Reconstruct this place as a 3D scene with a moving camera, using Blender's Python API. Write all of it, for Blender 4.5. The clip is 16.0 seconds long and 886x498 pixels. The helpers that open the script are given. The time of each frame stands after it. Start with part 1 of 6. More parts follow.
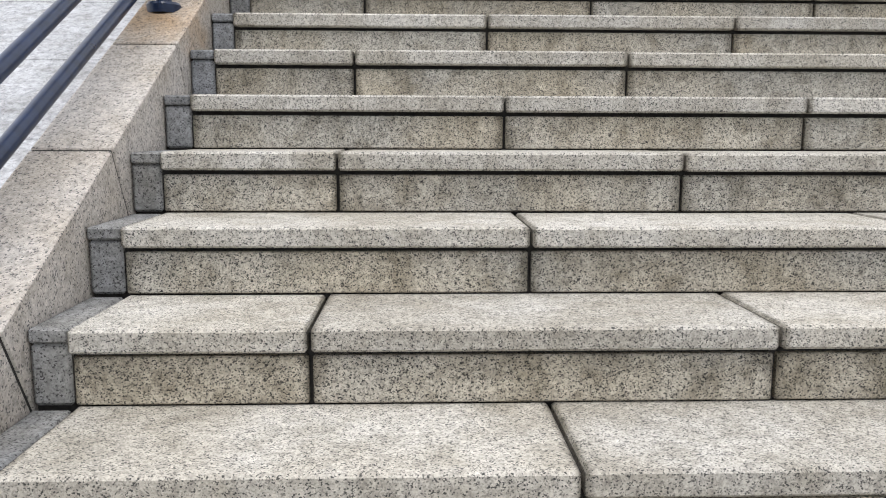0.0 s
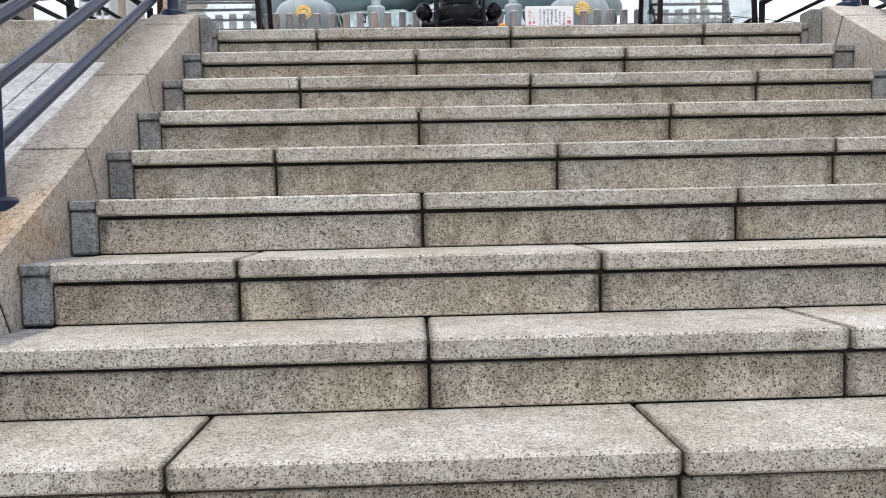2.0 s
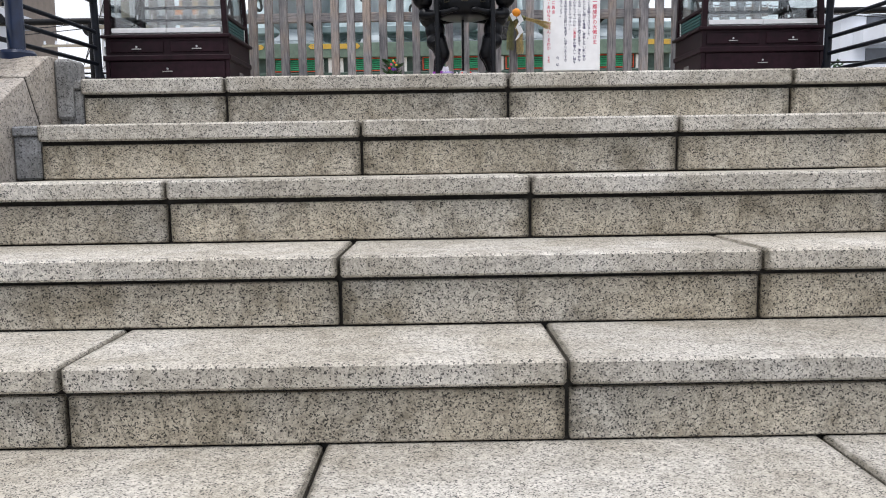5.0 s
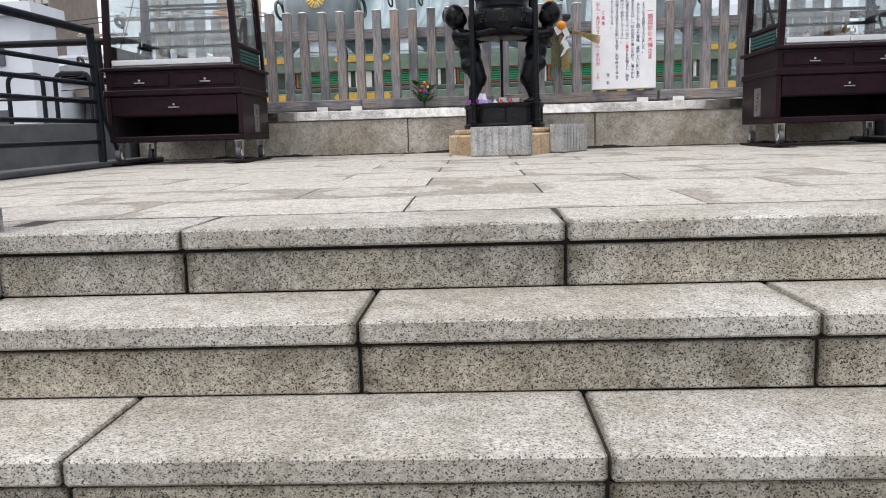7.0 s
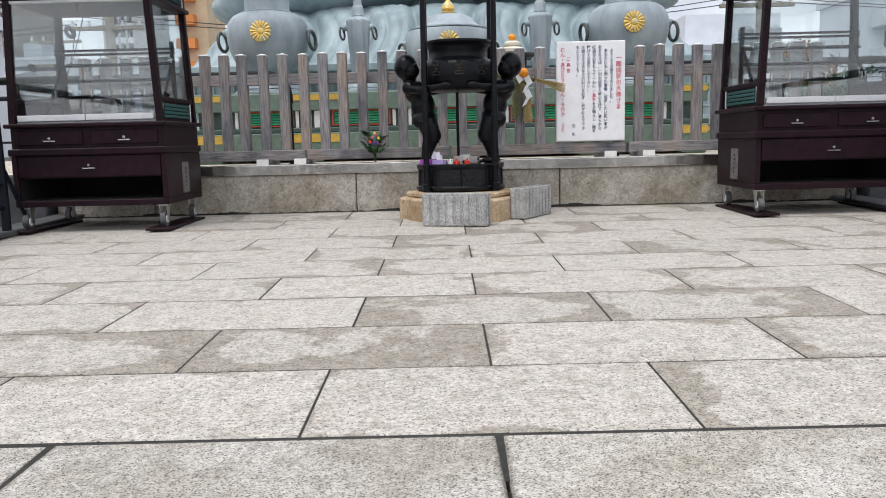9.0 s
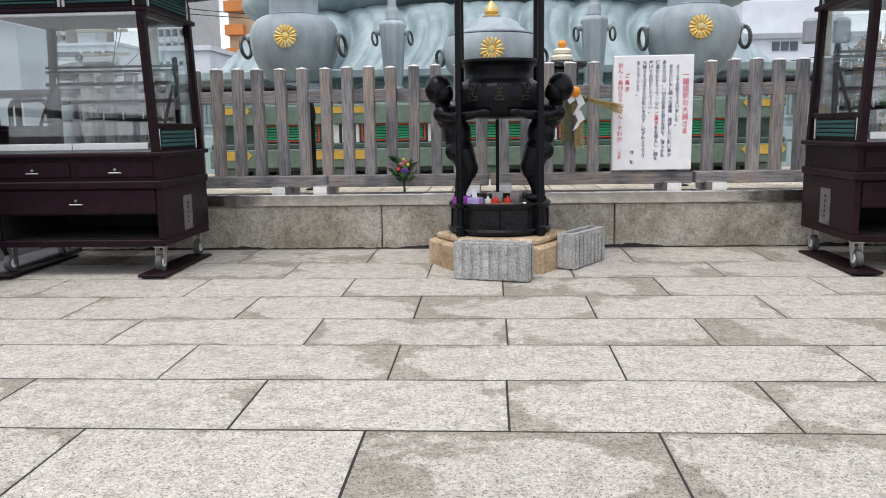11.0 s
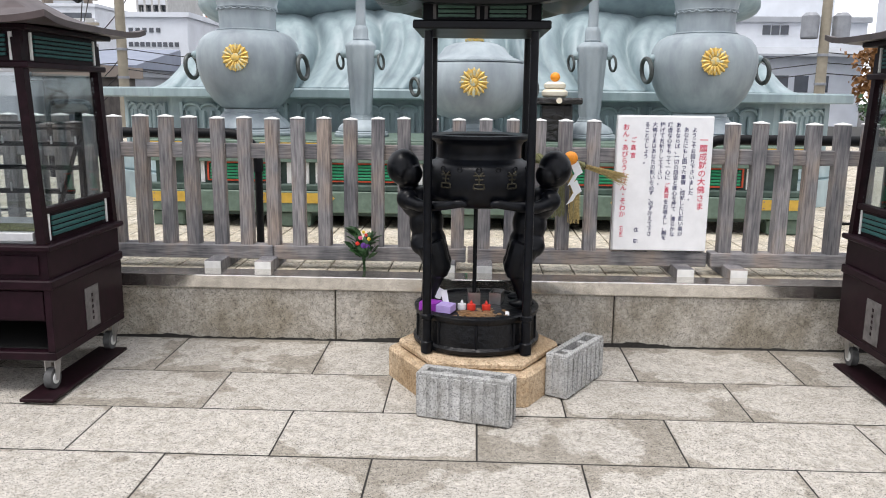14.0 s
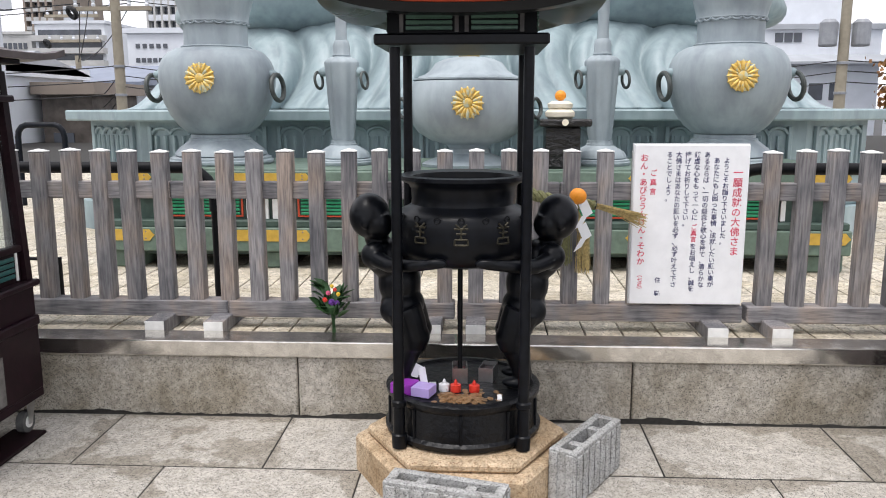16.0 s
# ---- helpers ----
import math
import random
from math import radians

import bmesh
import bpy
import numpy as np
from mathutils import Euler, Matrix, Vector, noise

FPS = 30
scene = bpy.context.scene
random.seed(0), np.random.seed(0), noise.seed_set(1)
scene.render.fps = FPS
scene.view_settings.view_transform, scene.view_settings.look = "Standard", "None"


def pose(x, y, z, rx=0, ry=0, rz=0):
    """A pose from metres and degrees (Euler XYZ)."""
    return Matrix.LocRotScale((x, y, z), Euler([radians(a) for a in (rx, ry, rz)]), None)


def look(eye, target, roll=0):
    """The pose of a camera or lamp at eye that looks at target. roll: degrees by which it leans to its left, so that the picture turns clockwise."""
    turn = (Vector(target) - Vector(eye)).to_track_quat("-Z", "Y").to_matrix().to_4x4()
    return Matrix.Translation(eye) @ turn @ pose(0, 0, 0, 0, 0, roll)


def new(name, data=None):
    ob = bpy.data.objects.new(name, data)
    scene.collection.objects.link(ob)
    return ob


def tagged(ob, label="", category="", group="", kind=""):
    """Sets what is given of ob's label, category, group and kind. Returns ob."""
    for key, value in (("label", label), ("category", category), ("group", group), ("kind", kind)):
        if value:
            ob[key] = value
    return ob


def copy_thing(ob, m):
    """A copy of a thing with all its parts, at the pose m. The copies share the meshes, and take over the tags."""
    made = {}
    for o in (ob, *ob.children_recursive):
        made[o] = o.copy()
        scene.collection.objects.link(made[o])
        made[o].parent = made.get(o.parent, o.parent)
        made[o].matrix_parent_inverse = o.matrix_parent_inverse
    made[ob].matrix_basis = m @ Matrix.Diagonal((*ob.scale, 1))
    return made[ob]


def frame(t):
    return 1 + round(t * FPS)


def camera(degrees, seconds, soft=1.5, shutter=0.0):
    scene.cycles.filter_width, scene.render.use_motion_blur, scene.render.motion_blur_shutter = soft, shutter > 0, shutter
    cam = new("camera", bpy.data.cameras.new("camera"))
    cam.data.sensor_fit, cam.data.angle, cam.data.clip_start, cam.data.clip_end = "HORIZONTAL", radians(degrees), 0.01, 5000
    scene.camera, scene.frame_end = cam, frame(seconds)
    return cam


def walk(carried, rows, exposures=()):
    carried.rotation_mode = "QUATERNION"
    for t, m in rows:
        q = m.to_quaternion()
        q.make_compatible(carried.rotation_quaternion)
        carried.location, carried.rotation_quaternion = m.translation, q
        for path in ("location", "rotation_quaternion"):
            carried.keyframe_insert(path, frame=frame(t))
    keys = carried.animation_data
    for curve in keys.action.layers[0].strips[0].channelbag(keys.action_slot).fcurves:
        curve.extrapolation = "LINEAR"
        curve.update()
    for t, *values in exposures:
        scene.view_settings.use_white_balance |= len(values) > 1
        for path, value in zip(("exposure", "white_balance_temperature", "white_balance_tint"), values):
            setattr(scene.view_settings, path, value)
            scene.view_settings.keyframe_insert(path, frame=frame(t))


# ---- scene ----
cam = camera(58.4, 16.0, soft=1.0)
PATH = [
    (0, (-0.03, 0.021, -1.15), (0.038, 1.999, -1.44), 0.2),
    (0.5, (-0.001, 0.145, -1.078), (0.052, 2.131, -1.312), -0.7),
    (1, (0.048, 0.288, -0.979), (0.157, 2.28, -1.121), -1.8),
    (1.5, (0.163, 0.484, -0.865), (0.302, 2.476, -0.977), -1.8),
    (2, (0.189, 0.657, -0.798), (0.256, 2.653, -0.908), -1.2),
    (2.5, (0.196, 0.843, -0.665), (0.252, 2.837, -0.803), -0.3),
    (3, (0.279, 1.058, -0.583), (0.341, 3.049, -0.759), -0.3),
    (3.5, (0.3, 1.188, -0.529), (0.293, 3.179, -0.726), -0.5),
    (4, (0.311, 1.381, -0.426), (0.294, 3.371, -0.62), -1.4),
    (4.5, (0.373, 1.562, -0.362), (0.391, 3.552, -0.562), -1),
    (6.8, (0.427, 2.316, 0.072), (0.344, 4.295, -0.203), -1.4),
    (7, (0.427, 2.394, 0.131), (0.337, 4.373, -0.145), -1.7),
    (7.5, (0.444, 2.489, 0.195), (0.394, 4.47, -0.08), -2.2),
    (8, (0.527, 2.665, 0.265), (0.509, 4.646, -0.012), -2.1),
    (8.5, (0.536, 2.8, 0.353), (0.5, 4.782, 0.085), -1.5),
    (9, (0.522, 2.946, 0.492), (0.514, 4.927, 0.221), -1.4),
    (9.5, (0.529, 3.092, 0.522), (0.527, 5.074, 0.252), -0.3),
    (10, (0.56, 3.241, 0.656), (0.487, 5.221, 0.378), -0),
    (10.2, (0.561, 3.313, 0.666), (0.454, 5.291, 0.391), -0.4),
    (12.3, (0.599, 3.983, 1.002), (0.494, 5.945, 0.626), -1.7),
    (12.5, (0.598, 3.997, 1.037), (0.501, 5.959, 0.659), -1.8),
    (13, (0.618, 4.176, 1.084), (0.542, 6.141, 0.715), -1.1),
    (13.5, (0.623, 4.284, 1.176), (0.536, 6.246, 0.797), 0.1),
    (14, (0.602, 4.525, 1.236), (0.527, 6.487, 0.858), 0.6),
    (14.5, (0.598, 4.674, 1.331), (0.574, 6.639, 0.961), 0.2),
    (15, (0.655, 4.912, 1.308), (0.623, 6.88, 0.954), -0.4),
    (15.5, (0.701, 5.076, 1.315), (0.615, 7.04, 0.945), -0.2),
    (16, (0.696, 5.206, 1.303), (0.591, 7.173, 0.952), -0.1),
]
walk(cam, [(t, look(eye, target, roll)) for t, eye, target, roll in PATH], exposures=[(0.0, 0.40, 6480, 11), (4.5, 0.30, 6480, 12.5), (7.5, 0.22, 6480, 12.5), (10.0, 0.09, 6430, 12), (12.5, 0.29, 6540, 12), (16.0, 0.33, 6590, 13)])

# ---- light ----
world = bpy.data.worlds.new("sky")
scene.world = world
world.use_nodes = True
wt = world.node_tree
bg = wt.nodes["Background"]
sky = wt.nodes.new("ShaderNodeTexSky")
sky.sky_type = 'NISHITA'
sky.sun_disc = False
sky.sun_elevation, sky.sun_rotation = radians(71), radians(211)
sky.air_density, sky.dust_density = 1.2, 2.0
wc = wt.nodes.new("ShaderNodeTexCoord")
wm = wt.nodes.new("ShaderNodeMapping")
wm.inputs["Scale"].default_value = (1.0, 1.0, 2.6)
wn = wt.nodes.new("ShaderNodeTexNoise")
wn.inputs["Scale"].default_value, wn.inputs["Detail"].default_value = 3.2, 8.0
wr = wt.nodes.new("ShaderNodeValToRGB")
wr.color_ramp.elements[0].position, wr.color_ramp.elements[1].position = 0.30, 0.52
wr.color_ramp.elements[0].color = (0.45, 0.45, 0.45, 1)
wcl = wt.nodes.new("ShaderNodeValToRGB")
wcl.color_ramp.elements[0].position, wcl.color_ramp.elements[1].position = 0.35, 0.75
wcl.color_ramp.elements[0].color, wcl.color_ramp.elements[1].color = (8.6, 9.0, 9.8, 1), (13.9, 14.1, 14.6, 1)
wx = wt.nodes.new("ShaderNodeMix")
wx.data_type = 'RGBA'
wt.links.new(wc.outputs["Generated"], wm.inputs["Vector"])
wt.links.new(wm.outputs["Vector"], wn.inputs["Vector"])
wt.links.new(wn.outputs["Fac"], wr.inputs["Fac"])
wt.links.new(wn.outputs["Fac"], wcl.inputs["Fac"])
wt.links.new(wr.outputs["Color"], wx.inputs["Factor"])
wt.links.new(sky.outputs["Color"], wx.inputs["A"])
wt.links.new(wcl.outputs["Color"], wx.inputs["B"])
wt.links.new(wx.outputs["Result"], bg.inputs["Color"])
bg.inputs["Strength"].default_value = 0.10
sun = new("sun", bpy.data.lights.new("sun", 'SUN'))
sun.data.energy, sun.data.angle, sun.data.color = 1.9, radians(28), (1.0, 0.98, 0.95)
sun.matrix_world = look((0, 0, 10), (0.9, 1.5, 5.0))


# ---- materials ----
def nodes(name):
    m = bpy.data.materials.new(name)
    m.use_nodes = True
    nt = m.node_tree
    return m, nt, nt.nodes["Principled BSDF"], nt.nodes, nt.links


def ramp(N, stops):
    r = N.new("ShaderNodeValToRGB")
    e = r.color_ramp.elements
    e[0].position, e[0].color = stops[0][0], (*stops[0][1], 1)
    e[1].position, e[1].color = stops[-1][0], (*stops[-1][1], 1)
    for p, c in stops[1:-1]:
        x = e.new(p)
        x.color = (*c, 1)
    return r


def tex(N, L, scale, detail=3.0, stretch=(1, 1, 1), shift=None, rough=0.55):
    g = N.new("ShaderNodeNewGeometry")
    mp = N.new("ShaderNodeMapping")
    mp.inputs["Scale"].default_value = stretch
    L.new(g.outputs["Position"], mp.inputs["Vector"])
    if shift:
        oi = N.new("ShaderNodeObjectInfo")
        mu = N.new("ShaderNodeMath")
        mu.operation = 'MULTIPLY'
        mu.inputs[1].default_value = shift
        L.new(oi.outputs["Random"], mu.inputs[0])
        L.new(mu.outputs[0], mp.inputs["Location"])
    n = N.new("ShaderNodeTexNoise")
    n.inputs["Scale"].default_value, n.inputs["Detail"].default_value = scale, detail
    n.inputs["Roughness"].default_value = rough
    L.new(mp.outputs["Vector"], n.inputs["Vector"])
    return n.outputs["Fac"]


def blend(N, L, kind, fac, a, b):
    m = N.new("ShaderNodeMix")
    m.data_type, m.blend_type = 'RGBA', kind
    for key, v in (("Factor", fac), ("A", a), ("B", b)):
        if isinstance(v, (int, float)):
            m.inputs[key].default_value = v
        elif isinstance(v, tuple):
            m.inputs[key].default_value = (*v, 1)
        else:
            L.new(v, m.inputs[key])
    return m.outputs["Result"]


def bumped(N, L, B, fac, strength, dist=0.002):
    b = N.new("ShaderNodeBump")
    b.inputs["Strength"].default_value, b.inputs["Distance"].default_value = strength, dist
    L.new(fac, b.inputs["Height"])
    L.new(b.outputs["Normal"], B.inputs["Normal"])


def math_node(N, L, op, a, b=None, c=None):
    m = N.new("ShaderNodeMath")
    m.operation = op
    for k, v in enumerate((a, b, c)):
        if v is None:
            continue
        if isinstance(v, (int, float)):
            m.inputs[k].default_value = v
        else:
            L.new(v, m.inputs[k])
    return m.outputs[0]


def slab_axes(N, L):
    tc = N.new("ShaderNodeTexCoord")
    sp = N.new("ShaderNodeSeparateXYZ")
    L.new(tc.outputs["Generated"], sp.inputs["Vector"])
    return sp.outputs


def damp_hearts(N, L, fac, amount):
    """Pushes a stain pattern out to a slab's ends and edges, more on some slabs than on others."""
    ax = slab_axes(N, L)
    hx = math_node(N, L, 'MULTIPLY', ax["X"], math_node(N, L, 'SUBTRACT', 1.0, ax["X"]))
    hy = math_node(N, L, 'MULTIPLY', ax["Y"], math_node(N, L, 'SUBTRACT', 1.0, ax["Y"]))
    heart = math_node(N, L, 'POWER', math_node(N, L, 'MULTIPLY', math_node(N, L, 'MULTIPLY', hx, hy), 16.0), 0.6)
    oi = N.new("ShaderNodeObjectInfo")
    lift = math_node(N, L, 'MULTIPLY_ADD', oi.outputs["Random"], 0.18, -0.07)
    return math_node(N, L, 'ADD', math_node(N, L, 'MULTIPLY_ADD', heart, amount, fac), lift)


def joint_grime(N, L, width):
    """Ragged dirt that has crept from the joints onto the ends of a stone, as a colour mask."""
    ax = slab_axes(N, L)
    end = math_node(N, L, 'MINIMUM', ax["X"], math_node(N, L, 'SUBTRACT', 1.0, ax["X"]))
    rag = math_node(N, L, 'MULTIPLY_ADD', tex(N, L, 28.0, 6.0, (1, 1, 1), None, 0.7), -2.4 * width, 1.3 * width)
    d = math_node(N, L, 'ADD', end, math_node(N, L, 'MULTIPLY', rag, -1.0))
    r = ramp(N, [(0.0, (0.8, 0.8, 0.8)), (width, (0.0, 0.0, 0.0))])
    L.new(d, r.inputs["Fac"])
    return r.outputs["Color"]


def granite(name, light, mid, dark, grain=260.0, stain=(0.75, 0.72, 0.66), stain_lo=0.42, stain_hi=0.62, streak=False, vary=0.10, shift=None, rough=0.75, rust=None, vein=0.8, damp=0.0, grime=0.0, specks=0.062):
    m, nt, B, N, L = nodes(name)
    g = N.new("ShaderNodeNewGeometry")
    v = N.new("ShaderNodeTexVoronoi")
    v.inputs["Scale"].default_value = grain
    L.new(g.outputs["Position"], v.inputs["Vector"])
    sep = N.new("ShaderNodeSeparateColor")
    L.new(v.outputs["Color"], sep.inputs["Color"])
    r = ramp(N, [(0.0, dark), (specks, dark), (specks + 0.09, mid), (0.55, light), (0.8, light), (1.0, tuple(min(1, c * 1.18) for c in light))])
    L.new(sep.outputs["Red"], r.inputs["Fac"])
    clump = tex(N, L, grain * 0.22, 3.0)
    rc = ramp(N, [(0.33, (0.72, 0.72, 0.72)), (0.6, (1.06, 1.06, 1.06))])
    L.new(clump, rc.inputs["Fac"])
    col = blend(N, L, 'MULTIPLY', 1.0, r.outputs["Color"], rc.outputs["Color"])
    s1 = tex(N, L, 15.0 if streak else 3.2, 8.0, (0.7, 1, 0.8) if streak else (1, 1, 1), shift, 0.7 if streak else 0.55)
    rs = ramp(N, [(stain_lo, stain), (stain_hi, (1, 1, 1))])
    if damp:
        s1 = damp_hearts(N, L, s1, damp)
    L.new(s1, rs.inputs["Fac"])
    col = blend(N, L, 'MULTIPLY', 1.0, col, rs.outputs["Color"])
    s2 = tex(N, L, 17.0, 4.0, (1, 1, 0.3) if streak else (1, 1, 1), shift)
    r2 = ramp(N, [(0.34, (0.74, 0.73, 0.70)), (0.56, (1, 1, 1))])
    L.new(s2, r2.inputs["Fac"])
    col = blend(N, L, 'MULTIPLY', vein, col, r2.outputs["Color"])
    if streak:
        s3 = tex(N, L, 1.9, 3.0, (1, 1, 1), shift)
        r3 = ramp(N, [(0.42, (1.0, 1.0, 1.0)), (0.62, (1.04, 0.99, 0.90))])
        L.new(s3, r3.inputs["Fac"])
        col = blend(N, L, 'MULTIPLY', 1.0, col, r3.outputs["Color"])
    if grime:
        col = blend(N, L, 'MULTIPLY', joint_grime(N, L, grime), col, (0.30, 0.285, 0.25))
    oi = N.new("ShaderNodeObjectInfo")
    mr = N.new("ShaderNodeMapRange")
    mr.inputs["To Min"].default_value, mr.inputs["To Max"].default_value = 1 - vary, 1 + vary
    L.new(oi.outputs["Random"], mr.inputs["Value"])
    hs = N.new("ShaderNodeHueSaturation")
    L.new(col, hs.inputs["Color"])
    L.new(mr.outputs["Result"], hs.inputs["Value"])
    final = hs.outputs["Color"]
    if rust:
        dv = N.new("ShaderNodeVectorMath")
        dv.operation = 'DISTANCE'
        dv.inputs[1].default_value = rust
        L.new(g.outputs["Position"], dv.inputs[0])
        rn = N.new("ShaderNodeMath")
        rn.operation = 'MULTIPLY_ADD'
        rn.inputs[1].default_value = 0.35
        L.new(tex(N, L, 14.0, 5.0, (1, 0.4, 1)), rn.inputs[0])
        L.new(dv.outputs["Value"], rn.inputs[2])
        rr = ramp(N, [(0.20, (0.75, 0.75, 0.75)), (0.40, (0, 0, 0))])
        L.new(rn.outputs[0], rr.inputs["Fac"])
        final = blend(N, L, 'MULTIPLY', rr.outputs["Color"], final, (0.95, 0.66, 0.36))
    L.new(final, B.inputs["Base Color"])
    B.inputs["Roughness"].default_value = rough
    B.inputs["Specular IOR Level"].default_value = 0.3
    bumped(N, L, B, tex(N, L, grain * 0.8, 2.0), 0.35, 0.0015)
    return m


def plain(name, col, rough=0.5, metal=0.0, scale=40.0, amount=0.12, bump=0.1, spec=0.5, coat=0.0, deep=0.001):
    m, nt, B, N, L = nodes(name)
    a = tuple(c * (1 - amount) for c in col)
    b = tuple(min(1, c * (1 + amount)) for c in col)
    f1 = tex(N, L, scale, 4.0)
    r = ramp(N, [(0.35, a), (0.65, b)])
    L.new(f1, r.inputs["Fac"])
    f2 = tex(N, L, scale * 0.09, 3.0)
    r2 = ramp(N, [(0.35, (1 - amount,) * 3), (0.6, (1, 1, 1))])
    L.new(f2, r2.inputs["Fac"])
    L.new(blend(N, L, 'MULTIPLY', 1.0, r.outputs["Color"], r2.outputs["Color"]), B.inputs["Base Color"])
    rr = N.new("ShaderNodeMapRange")
    rr.inputs["To Min"].default_value, rr.inputs["To Max"].default_value = max(0.02, rough - 0.08), min(1, rough + 0.08)
    L.new(f2, rr.inputs["Value"])
    L.new(rr.outputs["Result"], B.inputs["Roughness"])
    B.inputs["Metallic"].default_value = metal
    B.inputs["Specular IOR Level"].default_value = spec
    B.inputs["Coat Weight"].default_value = coat
    if bump:
        bumped(N, L, B, f1, bump, deep)
    return m


def weathered_wood(name, stretch=(5.0, 5.0, 0.35)):
    m, nt, B, N, L = nodes(name)
    grain = tex(N, L, 26.0, 6.0, stretch, 7.0)
    r = ramp(N, [(0.28, (0.13, 0.12, 0.117)), (0.45, (0.235, 0.218, 0.21)), (0.60, (0.325, 0.30, 0.283)), (0.78, (0.39, 0.355, 0.33))])
    L.new(grain, r.inputs["Fac"])
    patch = tex(N, L, 6.0, 3.0, (1, 1, 0.5), 9.0)
    r2 = ramp(N, [(0.34, (0.52, 0.56, 0.64)), (0.5, (0.93, 0.96, 1.03)), (0.68, (1.20, 1.06, 0.96))])
    L.new(patch, r2.inputs["Fac"])
    col = blend(N, L, 'MULTIPLY', 1.0, r.outputs["Color"], r2.outputs["Color"])
    oi = N.new("ShaderNodeObjectInfo")
    mr = N.new("ShaderNodeMapRange")
    mr.inputs["To Min"].default_value, mr.inputs["To Max"].default_value = 0.82, 1.15
    L.new(oi.outputs["Random"], mr.inputs["Value"])
    hs = N.new("ShaderNodeHueSaturation")
    L.new(col, hs.inputs["Color"])
    L.new(mr.outputs["Result"], hs.inputs["Value"])
    L.new(hs.outputs["Color"], B.inputs["Base Color"])
    B.inputs["Roughness"].default_value = 0.85
    bumped(N, L, B, grain, 0.35, 0.0015)
    return m


def patina(name, tone=(1.0, 1.0, 1.0), lo=0.30, hi=0.75):
    m, nt, B, N, L = nodes(name)
    a = tex(N, L, 2.6, 6.0, (1, 1, 0.7))
    k = lambda *c: tuple(a * b for a, b in zip(c, tone))
    r = ramp(N, [(lo, k(0.235, 0.27, 0.275)), (lo + 0.15, k(0.30, 0.35, 0.35)), (lo + 0.3, k(0.375, 0.435, 0.43)), (hi, k(0.48, 0.52, 0.51))])
    L.new(a, r.inputs["Fac"])
    b = tex(N, L, 9.0, 5.0, (1, 1, 0.3))
    r2 = ramp(N, [(0.33, (0.74, 0.75, 0.77)), (0.60, (1, 1, 1))])
    L.new(b, r2.inputs["Fac"])
    L.new(blend(N, L, 'MULTIPLY', 0.9, r.outputs["Color"], r2.outputs["Color"]), B.inputs["Base Color"])
    B.inputs["Roughness"].default_value = 0.55
    bumped(N, L, B, tex(N, L, 60.0, 3.0), 0.2, 0.002)
    return m


def worn_gilt(name):
    m, nt, B, N, L = nodes(name)
    leaf = ramp(N, [(0.35, (0.62, 0.40, 0.09)), (0.65, (0.78, 0.55, 0.16))])
    L.new(tex(N, L, 60.0, 4.0), leaf.inputs["Fac"])
    worn = ramp(N, [(0.50, (0, 0, 0)), (0.60, (0.8, 0.8, 0.8))])
    L.new(tex(N, L, 22.0, 6.0, (1, 1, 0.7), 4.0, 0.65), worn.inputs["Fac"])
    L.new(blend(N, L, 'MIX', worn.outputs["Color"], leaf.outputs["Color"], (0.42, 0.50, 0.42)), B.inputs["Base Color"])
    metal = ramp(N, [(0.0, (0.6, 0.6, 0.6)), (0.8, (0, 0, 0))])
    L.new(worn.outputs["Color"], metal.inputs["Fac"])
    L.new(metal.outputs["Color"], B.inputs["Metallic"])
    B.inputs["Roughness"].default_value = 0.45
    bumped(N, L, B, tex(N, L, 60.0, 3.0), 0.15, 0.002)
    return m


def glass(name, rough=0.02, tint=(0.95, 0.98, 0.97), mixf=0.12):
    m, nt, B, N, L = nodes(name)
    out = nt.nodes["Material Output"]
    tr = N.new("ShaderNodeBsdfTransparent")
    tr.inputs["Color"].default_value = (*tint, 1)
    gl = N.new("ShaderNodeBsdfGlossy")
    gl.inputs["Roughness"].default_value = rough
    fr = N.new("ShaderNodeLayerWeight")
    pw = N.new("ShaderNodeMath")
    pw.operation = 'POWER'
    pw.inputs[1].default_value = 5.0
    L.new(fr.outputs["Facing"], pw.inputs[0])
    ad = N.new("ShaderNodeMath")
    ad.operation = 'MULTIPLY_ADD'
    ad.inputs[1].default_value, ad.inputs[2].default_value = 0.9, mixf
    L.new(pw.outputs[0], ad.inputs[0])
    mx = N.new("ShaderNodeMixShader")
    L.new(ad.outputs[0], mx.inputs["Fac"])
    L.new(tr.outputs["BSDF"], mx.inputs[1])
    L.new(gl.outputs["BSDF"], mx.inputs[2])
    L.new(mx.outputs["Shader"], out.inputs["Surface"])
    return m


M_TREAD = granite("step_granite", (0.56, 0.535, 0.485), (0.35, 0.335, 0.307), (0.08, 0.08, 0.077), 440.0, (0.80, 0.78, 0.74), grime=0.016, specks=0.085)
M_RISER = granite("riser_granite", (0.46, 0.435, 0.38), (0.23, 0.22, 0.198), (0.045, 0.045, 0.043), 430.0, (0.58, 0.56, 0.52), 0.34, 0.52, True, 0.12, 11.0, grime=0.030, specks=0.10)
M_CURB = granite("curb_granite", (0.54, 0.50, 0.455), (0.43, 0.40, 0.36), (0.17, 0.16, 0.155), 300.0, (0.84, 0.81, 0.76), 0.40, 0.6, False, 0.06, None, 0.75, (-0.80, 2.50, -0.81), 0.3)
